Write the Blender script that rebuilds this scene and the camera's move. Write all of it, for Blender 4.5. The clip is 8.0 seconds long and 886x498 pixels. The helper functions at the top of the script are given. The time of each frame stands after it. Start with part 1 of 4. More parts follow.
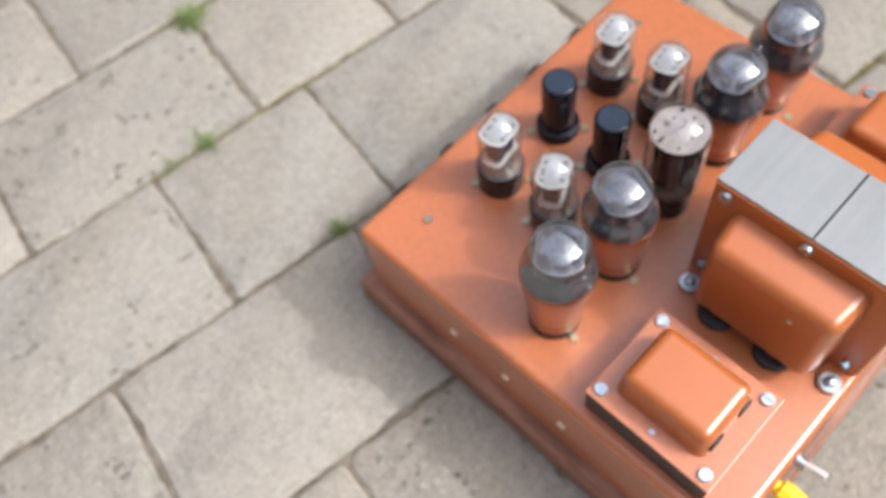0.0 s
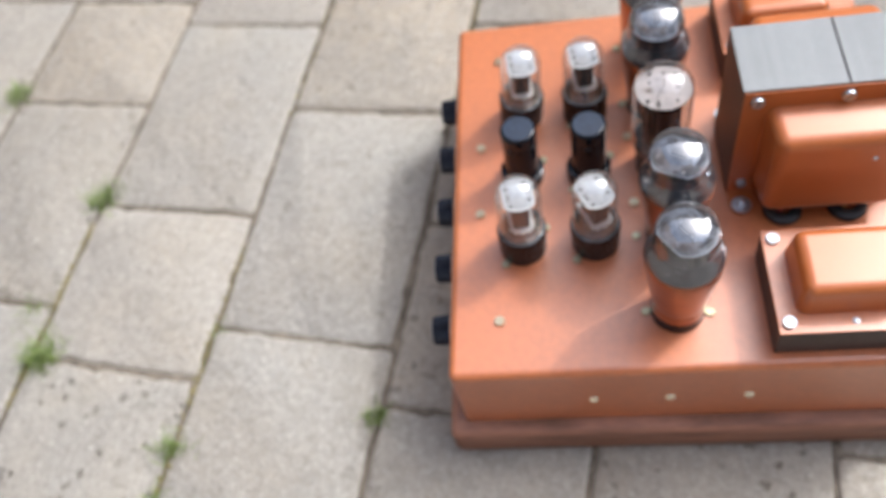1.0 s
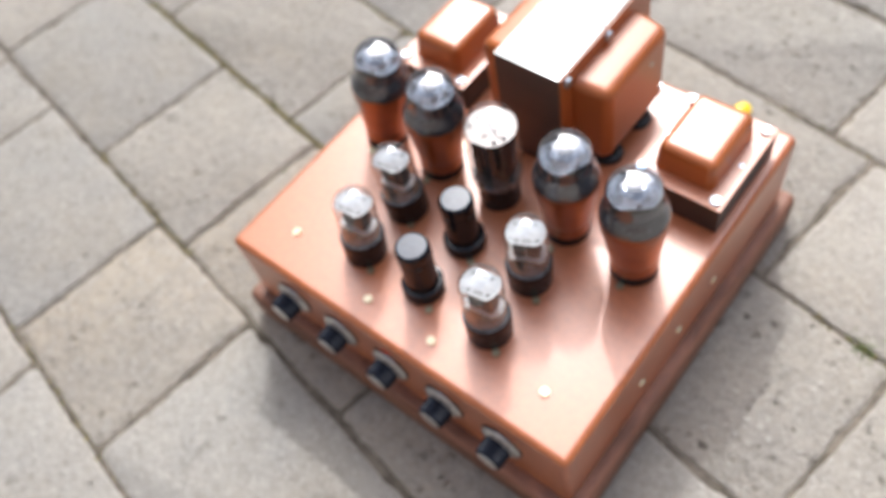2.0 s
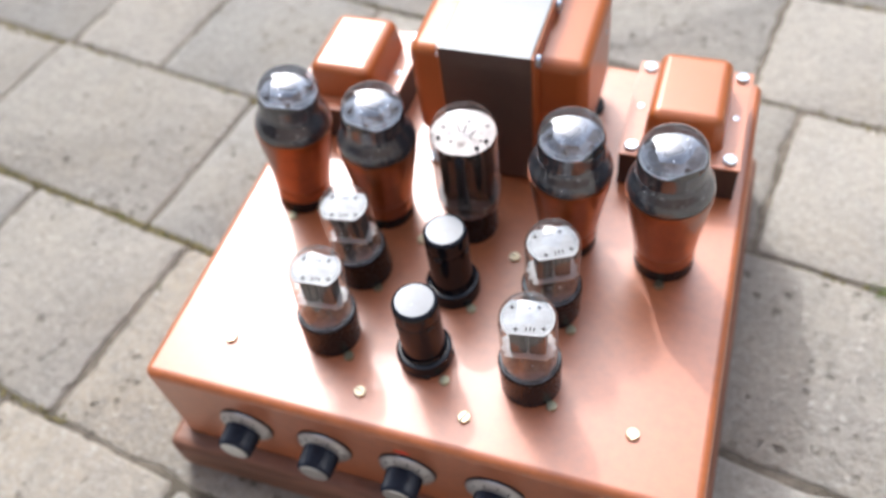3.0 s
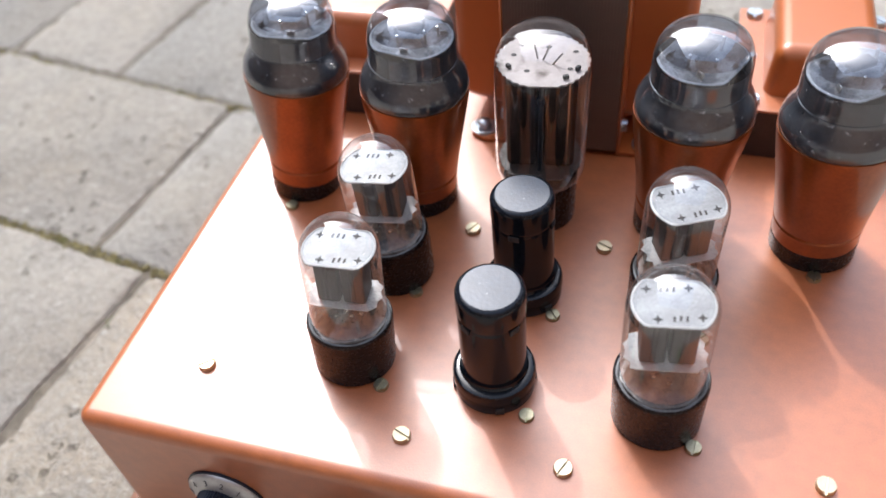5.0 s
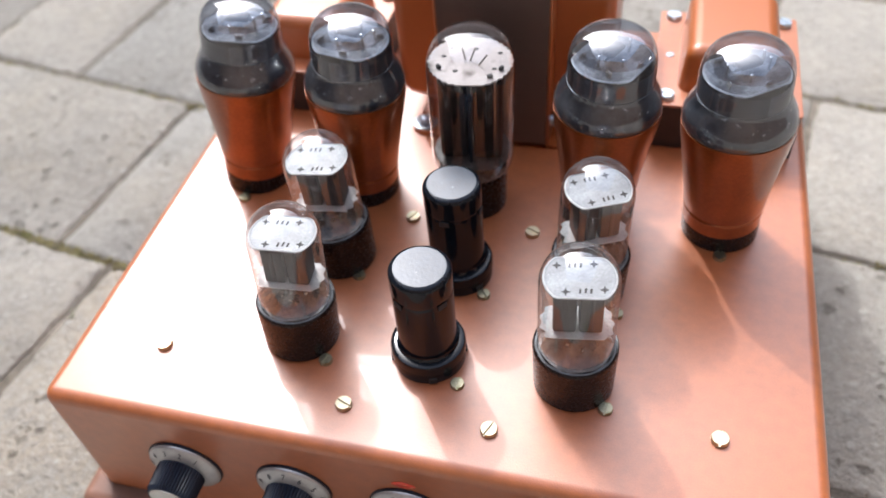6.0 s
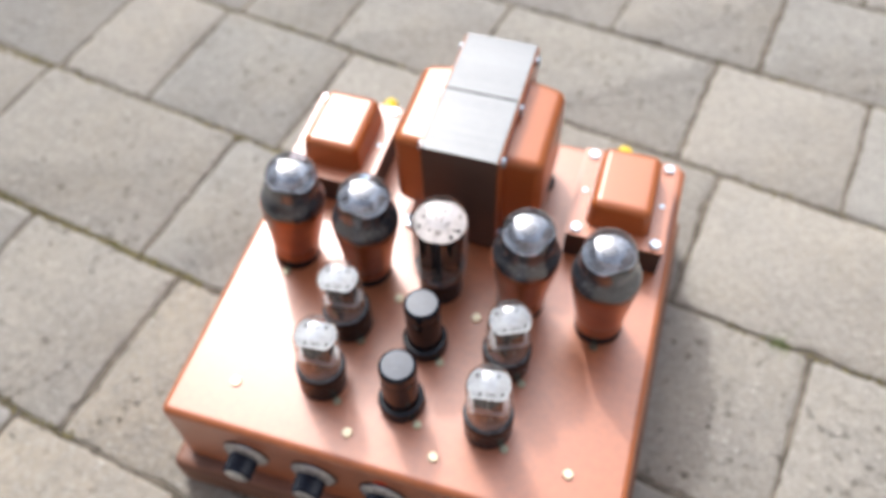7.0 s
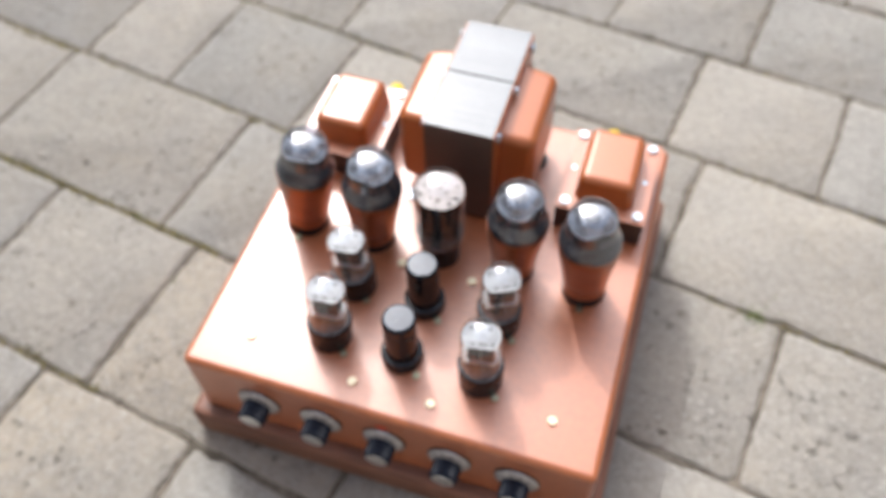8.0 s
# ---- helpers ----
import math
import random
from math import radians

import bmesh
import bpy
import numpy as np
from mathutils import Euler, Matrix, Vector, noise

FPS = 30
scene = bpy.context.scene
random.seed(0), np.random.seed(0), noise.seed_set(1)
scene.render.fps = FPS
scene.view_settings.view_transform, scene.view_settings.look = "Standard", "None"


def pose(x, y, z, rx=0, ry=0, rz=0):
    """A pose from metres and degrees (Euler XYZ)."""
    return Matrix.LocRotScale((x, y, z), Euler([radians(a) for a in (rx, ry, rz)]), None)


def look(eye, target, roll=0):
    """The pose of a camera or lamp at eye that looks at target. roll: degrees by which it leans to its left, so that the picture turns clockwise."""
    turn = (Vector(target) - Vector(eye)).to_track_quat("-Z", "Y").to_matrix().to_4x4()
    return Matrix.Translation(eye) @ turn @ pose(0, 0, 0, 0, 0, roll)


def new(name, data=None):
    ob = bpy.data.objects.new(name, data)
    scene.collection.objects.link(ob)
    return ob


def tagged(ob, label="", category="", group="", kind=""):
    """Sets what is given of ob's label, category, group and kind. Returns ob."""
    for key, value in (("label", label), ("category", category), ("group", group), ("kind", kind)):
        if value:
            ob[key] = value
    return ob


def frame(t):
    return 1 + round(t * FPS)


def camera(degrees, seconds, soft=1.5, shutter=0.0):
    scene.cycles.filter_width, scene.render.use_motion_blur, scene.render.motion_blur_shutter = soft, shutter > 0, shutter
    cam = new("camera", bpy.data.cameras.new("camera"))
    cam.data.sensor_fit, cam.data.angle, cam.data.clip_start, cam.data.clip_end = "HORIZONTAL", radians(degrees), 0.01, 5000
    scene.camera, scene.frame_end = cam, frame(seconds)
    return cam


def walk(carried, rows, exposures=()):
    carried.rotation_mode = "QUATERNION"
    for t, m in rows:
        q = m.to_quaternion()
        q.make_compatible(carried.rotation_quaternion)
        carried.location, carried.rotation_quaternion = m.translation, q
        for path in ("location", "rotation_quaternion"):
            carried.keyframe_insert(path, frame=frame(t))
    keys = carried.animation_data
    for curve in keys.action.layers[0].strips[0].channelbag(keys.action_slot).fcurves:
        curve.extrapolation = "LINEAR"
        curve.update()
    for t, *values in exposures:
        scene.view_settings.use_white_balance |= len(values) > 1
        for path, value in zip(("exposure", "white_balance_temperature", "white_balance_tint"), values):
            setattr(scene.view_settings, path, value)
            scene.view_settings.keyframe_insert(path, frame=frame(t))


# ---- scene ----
cam = camera(56.6, 8.0, 1.6, 0.1)
cam.data.dof.use_dof, cam.data.dof.focus_distance, cam.data.dof.aperture_fstop = True, 0.32, 7.5
PATH = [
    (0, (0.2902, 0.1173, 0.6331), (-0.2480, -0.6960, -1.1129), -13.62),
    (0.1, (0.3348, 0.0768, 0.6348), (-0.2875, -0.6154, -1.1355), -10.90),
    (0.2, (0.3777, 0.0368, 0.6287), (-0.3515, -0.5182, -1.1490), -6.59),
    (0.3, (0.4115, 0.0068, 0.6226), (-0.3915, -0.4480, -1.1518), -5.28),
    (0.5, (0.4139, -0.0077, 0.6072), (-0.4992, -0.4717, -1.1105), -11.63),
    (0.7, (0.3886, -0.0368, 0.6166), (-0.5820, -0.4498, -1.0826), -15.70),
    (1, (0.3743, -0.0901, 0.6230), (-0.6695, -0.4198, -1.0508), -18.54),
    (1.2, (0.3613, -0.1615, 0.6360), (-0.6891, -0.2832, -1.0617), -14.31),
    (1.4, (0.3323, -0.2315, 0.6300), (-0.7241, -0.0781, -1.0613), -11.53),
    (1.5, (0.3235, -0.2505, 0.6341), (-0.7425, -0.0115, -1.0412), -13.39),
    (1.7, (0.3036, -0.2919, 0.6459), (-0.7036, 0.1476, -1.0252), -11.63),
    (1.8, (0.2894, -0.2966, 0.6568), (-0.6763, 0.2199, -1.0167), -12.55),
    (2, (0.2662, -0.3108, 0.6485), (-0.6035, 0.3666, -1.0203), -16.27),
    (2.2, (0.2347, -0.3449, 0.6375), (-0.5382, 0.4444, -1.0298), -13.98),
    (3.3, (0.0821, -0.3343, 0.4735), (-0.4212, 0.8222, -1.0787), -9.79),
    (3.5, (0.0534, -0.3063, 0.4359), (-0.4482, 0.9066, -1.0732), -8.02),
    (3.7, (0.0367, -0.2969, 0.4247), (-0.4526, 1.0164, -1.0022), -4.82),
    (3.8, (0.0365, -0.2848, 0.4232), (-0.4721, 1.0060, -1.0174), -5.52),
    (4, (0.0491, -0.2923, 0.4037), (-0.4555, 1.0116, -1.0264), -5.26),
    (4.2, (0.0537, -0.2968, 0.3920), (-0.4491, 1.0070, -1.0389), -5.48),
    (5.3, (0.0502, -0.3124, 0.3970), (-0.4303, 0.9669, -1.0633), -7.26),
    (5.5, (0.0547, -0.3171, 0.3989), (-0.4160, 0.9671, -1.0603), -6.92),
    (5.8, (0.0639, -0.3305, 0.3997), (-0.3727, 0.9965, -1.0316), -5.45),
    (6, (0.0732, -0.3285, 0.4124), (-0.3434, 0.9671, -1.0531), -5.60),
    (6.2, (0.0865, -0.3421, 0.4173), (-0.3232, 1.0005, -1.0074), -5.00),
    (6.4, (0.0917, -0.3375, 0.4534), (-0.2860, 0.9141, -1.0602), -3.37),
    (6.5, (0.0902, -0.3182, 0.4905), (-0.2730, 0.8213, -1.1125), -3.43),
    (6.7, (0.0840, -0.3177, 0.5556), (-0.2557, 0.8103, -1.0607), -1.30),
    (6.9, (0.0972, -0.3372, 0.6251), (-0.2551, 0.7699, -1.0028), -1.15),
    (7, (0.1076, -0.3462, 0.6556), (-0.2581, 0.7255, -0.9930), -2.36),
    (7.2, (0.1183, -0.4002, 0.6771), (-0.2433, 0.7031, -0.9513), -1.01),
    (7.5, (0.1318, -0.4029, 0.7057), (-0.2345, 0.6519, -0.9537), -2.12),
    (7.7, (0.1223, -0.4148, 0.6937), (-0.2186, 0.6798, -0.9451), -0.02),
    (8, (0.1274, -0.3954, 0.6864), (-0.2477, 0.6756, -0.9605), -1.83),
]
walk(cam, [(t, look(eye, target, roll)) for t, eye, target, roll in PATH], [(0, 1.57, 6200, 10), (1, 1.67, 6050, 10), (2.2, 1.60, 6050, 10), (3.3, 1.69, 5900, 10), (6.2, 1.65, 5900, 10), (6.5, 1.55, 5950, 10), (7, 1.50, 6050, 10), (8, 1.49, 6050, 10)])

# ---- daylight ----
SUN = Vector((-0.388, 0.548, 0.741)).normalized()
world = bpy.data.worlds.new("sky")
scene.world = world
world.use_nodes = True
wn = world.node_tree
sky = wn.nodes.new("ShaderNodeTexSky")
sky.sky_type, sky.sun_disc = "NISHITA", False
sky.sun_elevation, sky.sun_rotation = math.asin(SUN.z), math.atan2(SUN.x, SUN.y)
sky.air_density, sky.dust_density, sky.ozone_density = 0.8, 5.0, 0.6
wn.nodes["Background"].inputs["Strength"].default_value = 0.15
haze = wn.nodes.new("ShaderNodeHueSaturation")  # thin high haze takes some blue out of the sky
haze.inputs["Saturation"].default_value = 0.65
wn.links.new(sky.outputs["Color"], haze.inputs["Color"])
wn.links.new(haze.outputs["Color"], wn.nodes["Background"].inputs["Color"])
sun = new("sun", bpy.data.lights.new("sun", "SUN"))
sun.data.energy, sun.data.angle, sun.data.color = 0.66, radians(0.6), (1.0, 0.975, 0.94)
sun.matrix_world = look(SUN * 5, (0, 0, 0))


# ---- materials ----
def material(name, base, rough=0.5, metal=0.0, vary=0.12, scale=40.0, bump=0.0, bump_scale=600.0, coat=0.0, coat_rough=0.1, coat_ior=1.5, spec=0.5,
             wear=None, wear_scale=90.0, wear_at=0.62, detail=6.0, uneven=0.15, stretch=None):
    """A surface with colour and roughness that vary at two scales, fine relief and, where wear is given, stains of that colour."""
    m = bpy.data.materials.new(name)
    m.use_nodes = True
    t = m.node_tree
    p = t.nodes["Principled BSDF"]
    p.inputs["Metallic"].default_value = metal
    p.inputs["Coat Weight"].default_value, p.inputs["Coat Roughness"].default_value = coat, coat_rough
    p.inputs["Specular IOR Level"].default_value, p.inputs["Coat IOR"].default_value = spec, coat_ior
    where = t.nodes.new("ShaderNodeTexCoord").outputs["Object"]
    if stretch:
        drawn = t.nodes.new("ShaderNodeMapping")
        drawn.inputs["Scale"].default_value = stretch
        t.links.new(where, drawn.inputs["Vector"])
        where = drawn.outputs["Vector"]

    def grain(size, depth=detail):
        n = t.nodes.new("ShaderNodeTexNoise")
        n.inputs["Scale"].default_value, n.inputs["Detail"].default_value = size, depth
        t.links.new(where, n.inputs["Vector"])
        return n.outputs["Fac"]

    def ramp(fac, low, high, a, b):
        n = t.nodes.new("ShaderNodeMapRange")
        n.inputs["From Min"].default_value, n.inputs["From Max"].default_value = low, high
        n.inputs["To Min"].default_value, n.inputs["To Max"].default_value = a, b
        t.links.new(fac, n.inputs["Value"])
        return n.outputs["Result"]

    def mix(kind, fac, a, b):
        n = t.nodes.new("ShaderNodeMix")
        n.data_type, n.blend_type = "RGBA", kind
        for socket, value in ((n.inputs["Factor"], fac), (n.inputs["A"], a), (n.inputs["B"], b)):
            for s in ([socket] if socket.name == "Factor" else [q for q in n.inputs if q.name == socket.name and q.type == "RGBA"]):
                if isinstance(value, bpy.types.NodeSocket):
                    t.links.new(value, s)
                else:
                    s.default_value = value
        return [q for q in n.outputs if q.type == "RGBA"][0]

    def grey(value):
        n = t.nodes.new("ShaderNodeCombineColor")
        for s in n.inputs:
            t.links.new(value, s)
        return n.outputs["Color"]

    big, small = grain(scale), grain(scale * 9)
    tone = mix("MULTIPLY", 1.0, (*base, 1), grey(ramp(big, 0.3, 0.7, 1 - vary, 1 + vary)))
    tone = mix("MULTIPLY", 1.0, tone, grey(ramp(small, 0.3, 0.7, 1 - vary * 0.7, 1 + vary * 0.7)))
    if wear:
        tone = mix("MIX", ramp(grain(wear_scale), wear_at, wear_at + 0.12, 0.0, 0.8), tone, (*wear, 1))
    t.links.new(tone, p.inputs["Base Color"])
    t.links.new(ramp(small, 0.3, 0.7, rough * (1 - uneven), min(1, rough * (1 + uneven))), p.inputs["Roughness"])
    if bump:
        n = t.nodes.new("ShaderNodeBump")
        n.inputs["Strength"].default_value, n.inputs["Distance"].default_value = bump, 0.001
        t.links.new(grain(bump_scale), n.inputs["Height"])
        t.links.new(n.outputs["Normal"], p.inputs["Normal"])
    return m


def glass_material(name, tint, gloss=0.06, rim=0.85, smudge=0.05, dust_sheen=0.03):
    """Thin glass: what lies behind shows through, with a sheen that grows towards the rim, faint smudges and a pale
    film, part dust and part whitish sky sheen put in as colour.
    """
    m = bpy.data.materials.new(name)
    m.use_nodes = True
    t = m.node_tree
    t.nodes.remove(t.nodes["Principled BSDF"])
    clear, shine, both = (t.nodes.new("ShaderNodeBsdf" + k) if k != "Mix" else t.nodes.new("ShaderNodeMixShader") for k in ("Transparent", "Glossy", "Mix"))
    clear.inputs["Color"].default_value = (*tint, 1)
    facing = t.nodes.new("ShaderNodeLayerWeight")
    facing.inputs["Blend"].default_value = 0.5
    power = t.nodes.new("ShaderNodeMath")
    power.operation, power.inputs[1].default_value = "POWER", 3.5
    t.links.new(facing.outputs["Facing"], power.inputs[0])
    rise = t.nodes.new("ShaderNodeMapRange")
    rise.inputs["To Min"].default_value, rise.inputs["To Max"].default_value = gloss, rim
    t.links.new(power.outputs[0], rise.inputs["Value"])
    t.links.new(rise.outputs["Result"], both.inputs["Fac"])
    n = t.nodes.new("ShaderNodeTexNoise")
    n.inputs["Scale"].default_value, n.inputs["Detail"].default_value = 160, 5
    t.links.new(t.nodes.new("ShaderNodeTexCoord").outputs["Object"], n.inputs["Vector"])
    r = t.nodes.new("ShaderNodeMapRange")
    r.inputs["From Min"].default_value, r.inputs["From Max"].default_value = 0.45, 0.7
    r.inputs["To Min"].default_value, r.inputs["To Max"].default_value = 0.015, 0.015 + smudge
    t.links.new(n.outputs["Fac"], r.inputs["Value"])
    t.links.new(r.outputs["Result"], shine.inputs["Roughness"])
    t.links.new(clear.outputs[0], both.inputs[1])
    t.links.new(shine.outputs[0], both.inputs[2])
    # pale film: dust, plus the whitish reflection of the sky as plain colour
    film, dusty = t.nodes.new("ShaderNodeBsdfDiffuse"), t.nodes.new("ShaderNodeMixShader")
    film.inputs["Color"].default_value = (0.72, 0.73, 0.75, 1)
    spread = t.nodes.new("ShaderNodeMapRange")
    spread.inputs["From Min"].default_value, spread.inputs["From Max"].default_value = 0.35, 0.75
    spread.inputs["To Min"].default_value, spread.inputs["To Max"].default_value = dust_sheen * 0.4, dust_sheen * 2.2
    t.links.new(n.outputs["Fac"], spread.inputs["Value"])
    t.links.new(spread.outputs["Result"], dusty.inputs["Fac"])
    t.links.new(both.outputs[0], dusty.inputs[1])
    t.links.new(film.outputs[0], dusty.inputs[2])
    t.links.new(dusty.outputs[0], t.nodes["Material Output"].inputs["Surface"])
    return m


def paver_material(name, islands=False):
    """Tumbled concrete: warm grey with pale chips, dark pits and stained patches, each block of its own tone."""
    m = bpy.data.materials.new(name)
    m.use_nodes = True
    t = m.node_tree
    p = t.nodes["Principled BSDF"]
    own = t.nodes.new("ShaderNodeNewGeometry").outputs["Random Per Island"] if islands else t.nodes.new("ShaderNodeObjectInfo").outputs["Random"]
    coord = t.nodes.new("ShaderNodeTexCoord")
    shift = t.nodes.new("ShaderNodeVectorMath")
    shift.operation = "ADD"
    far = t.nodes.new("ShaderNodeVectorMath")
    far.operation, far.inputs[1].default_value = "MULTIPLY", (37.0, 11.0, 5.0)
    t.links.new(own, far.inputs[0])
    t.links.new(coord.outputs["Object"], shift.inputs[0])
    t.links.new(far.outputs[0], shift.inputs[1])
    where = shift.outputs[0]

    def noise_of(scale, detail=5.0, rough=0.55):
        n = t.nodes.new("ShaderNodeTexNoise")
        n.inputs["Scale"].default_value, n.inputs["Detail"].default_value, n.inputs["Roughness"].default_value = scale, detail, rough
        t.links.new(where, n.inputs["Vector"])
        return n.outputs["Fac"]

    def cells(scale):
        n = t.nodes.new("ShaderNodeTexVoronoi")
        n.inputs["Scale"].default_value = scale
        t.links.new(where, n.inputs["Vector"])
        return n

    def span(value, a, b, c, d):
        n = t.nodes.new("ShaderNodeMapRange")
        for key, v in zip(("From Min", "From Max", "To Min", "To Max"), (a, b, c, d)):
            n.inputs[key].default_value = v
        t.links.new(value, n.inputs["Value"])
        return n.outputs["Result"]

    def maths(kind, a, b):
        n = t.nodes.new("ShaderNodeMath")
        n.operation = kind
        for s, v in zip(n.inputs, (a, b)):
            if isinstance(v, bpy.types.NodeSocket):
                t.links.new(v, s)
            else:
                s.default_value = v
        return n.outputs[0]

    def blend(fac, a, b, kind="MIX"):
        n = t.nodes.new("ShaderNodeMix")
        n.data_type, n.blend_type = "RGBA", kind
        colour = [s for s in n.inputs if s.type == "RGBA"]
        for s, v in ((n.inputs["Factor"], fac), (colour[0], a), (colour[1], b)):
            if isinstance(v, bpy.types.NodeSocket):
                t.links.new(v, s)
            else:
                s.default_value = v
        return [s for s in n.outputs if s.type == "RGBA"][0]

    ramp = t.nodes.new("ShaderNodeValToRGB")
    ramp.color_ramp.elements[0].color, ramp.color_ramp.elements[1].color = (0.274, 0.266, 0.242, 1), (0.335, 0.305, 0.255, 1)
    mid = ramp.color_ramp.elements.new(0.55)
    mid.color = (0.306, 0.292, 0.260, 1)
    t.links.new(own, ramp.inputs["Fac"])
    # some blocks are of a sandier mix, told by the red of the object's colour, and some more pitted, told by its green
    sandy = t.nodes.new("ShaderNodeSeparateColor")
    t.links.new(t.nodes.new("ShaderNodeObjectInfo").outputs["Color"], sandy.inputs["Color"])
    worn = maths("MAXIMUM", span(maths("FRACT", maths("MULTIPLY", own, 7.31), 0.0), 0.25, 0.8, 0.25, 1.0), 0.5 if islands else sandy.outputs["Green"])
    patches = noise_of(9.0, 4)
    tone = ramp.outputs["Color"] if islands else blend(maths("MULTIPLY", sandy.outputs["Red"], span(noise_of(5.0, 3), 0.3, 0.6, 0.25, 0.9)), ramp.outputs["Color"], (0.40, 0.325, 0.225, 1))
    tone = blend(span(patches, 0.40, 0.64, 0, 0.5), tone, (0.334, 0.286, 0.211, 1))
    tone = blend(span(noise_of(28.0, 6), 0.35, 0.65, 0.0, 0.45), tone, (0.255, 0.239, 0.213, 1))
    tone = blend(span(noise_of(110.0, 6, 0.7), 0.45, 0.66, 0.0, 0.62), tone, (0.176, 0.165, 0.141, 1))
    tone = blend(span(noise_of(200.0, 5, 0.7), 0.49, 0.67, 0.0, 0.6), tone, (0.440, 0.418, 0.370, 1))
    tone = blend(span(noise_of(520.0, 4, 0.75), 0.35, 0.70, 0.0, 0.5), tone, (0.378, 0.361, 0.326, 1))
    chips = cells(95.0)
    pick = t.nodes.new("ShaderNodeSeparateColor")
    t.links.new(chips.outputs["Color"], pick.inputs["Color"])
    chip = maths("MULTIPLY", span(chips.outputs["Distance"], 0.16, 0.30, 1, 0), span(pick.outputs["Red"], 0.80, 0.84, 0, 1))
    tone = blend(maths("MULTIPLY", maths("MULTIPLY", chip, worn), 0.5), tone, (0.484, 0.458, 0.414, 1))
    holes = cells(105.0)
    pick2 = t.nodes.new("ShaderNodeSeparateColor")
    t.links.new(holes.outputs["Color"], pick2.inputs["Color"])
    ragged = maths("ADD", holes.outputs["Distance"], span(noise_of(210.0, 4, 0.65), 0.3, 0.7, -0.36, 0.36))
    pit = maths("MULTIPLY", span(ragged, 0.16, 0.36, 1, 0), span(pick2.outputs["Green"], 0.66, 0.70, 0, 1))
    pit = maths("MULTIPLY", maths("MULTIPLY", pit, span(noise_of(26.0, 4), 0.45, 0.56, 0, 1)), worn)
    tone = blend(maths("MULTIPLY", pit, 0.62), tone, (0.110, 0.096, 0.076, 1))
    t.links.new(tone, p.inputs["Base Color"])
    p.inputs["Roughness"].default_value = 0.9
    p.inputs["Specular IOR Level"].default_value = 0.3
    grains = maths("ADD", maths("MULTIPLY", noise_of(330.0, 5, 0.7), 0.8), maths("MULTIPLY", noise_of(130.0, 4, 0.6), 1.2))
    height = maths("ADD", maths("MULTIPLY", grains, span(worn, 0, 1, 0.55, 1.35)), maths("MULTIPLY", noise_of(45.0, 4), 0.6))
    height = maths("SUBTRACT", maths("ADD", height, maths("MULTIPLY", chip, 0.35)), maths("MULTIPLY", pit, 1.3))
    relief = t.nodes.new("ShaderNodeBump")
    relief.inputs["Strength"].default_value, relief.inputs["Distance"].default_value = 1.0, 0.0021
    t.links.new(height, relief.inputs["Height"])
    t.links.new(relief.outputs["Normal"], p.inputs["Normal"])
    return m


COPPER = material("copper_paint", (0.41, 0.118, 0.030), 0.5, 0.06, 0.10, 170, 0.12, 1500, coat=1.0, coat_rough=0.37, coat_ior=1.86, spec=0.2, uneven=0.06)
BELL = material("copper_paint_glossy", (0.40, 0.112, 0.023), 0.5, 0.1, 0.04, 30, 0.02, 1700, coat=1.0, coat_rough=0.33, coat_ior=1.65, spec=0.2, uneven=0.05)
COATING = material("copper_coating", (0.31, 0.076, 0.013), 0.30, 0.5, 0.16, 70, 0.0, 500, coat=0.6, coat_rough=0.05, uneven=0.08)
WOOD = material("plinth_wood", (0.26, 0.125, 0.08), 0.6, 0.0, 0.3, 30, 0.6, 160, wear=(0.13, 0.06, 0.035), wear_scale=45, wear_at=0.47, uneven=0.1, stretch=(0.25, 0.25, 5.0))
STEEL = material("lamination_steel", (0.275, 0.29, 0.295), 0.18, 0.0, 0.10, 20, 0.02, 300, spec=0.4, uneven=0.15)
STEEL_SIDE = material("lamination_sides", (0.20, 0.15, 0.13), 0.45, 0.7, 0.12, 25, 0.3, 400)
STEEL_DARK = material("dark_lamination", (0.045, 0.033, 0.03), 0.5, 0.2, 0.15, 60, 0.3, 500)
ZINC = material("zinc_plate", (0.50, 0.57, 0.63), 0.36, 1.0, 0.1, 120, 0.1, 700)
BRASS = material("brass", (0.52, 0.46, 0.33), 0.38, 1.0, 0.12, 200, 0.15, 900, wear=(0.30, 0.25, 0.12), wear_scale=260)
BRASS_PALE = material("pale_brass", (0.82, 0.76, 0.56), 0.42, 0.5, 0.15, 200, 0.2, 900)
BRASS_OLD = material("dull_brass", (0.42, 0.39, 0.27), 0.34, 1.0, 0.2, 200, 0.2, 900, wear=(0.18, 0.2, 0.09), wear_scale=260, wear_at=0.55)
BAKELITE = material("brown_bakelite", (0.012, 0.0075, 0.0075), 0.26, 0.0, 0.15, 80, 0.03, 600, spec=0.25)
BLACK_PAINT = material("black_enamel", (0.006, 0.008, 0.012), 0.12, 0.0, 0.2, 90, 0.03, 500, spec=0.3)
# black enamel with dust specks; the blue of reflected sky is in its base
BLACK_TOP = material("dusty_sky_tinted_enamel", (0.012, 0.022, 0.042), 0.42, 0.0, 0.2, 120, 0.12, 700, spec=0.35, coat=0.35, coat_rough=0.26, coat_ior=1.6, wear=(0.35, 0.38, 0.42), wear_scale=800, wear_at=0.70)
RUBBER = material("black_rubber", (0.018, 0.017, 0.017), 0.55, 0.0, 0.2, 90, 0.2)
CARBON = material("carbon_coating", (0.022, 0.027, 0.035), 0.32, 0.0, 0.5, 45, 0.05, 300, spec=0.3, coat=0.4, coat_rough=0.08, wear=(0.42, 0.44, 0.47), wear_scale=330, wear_at=0.64)
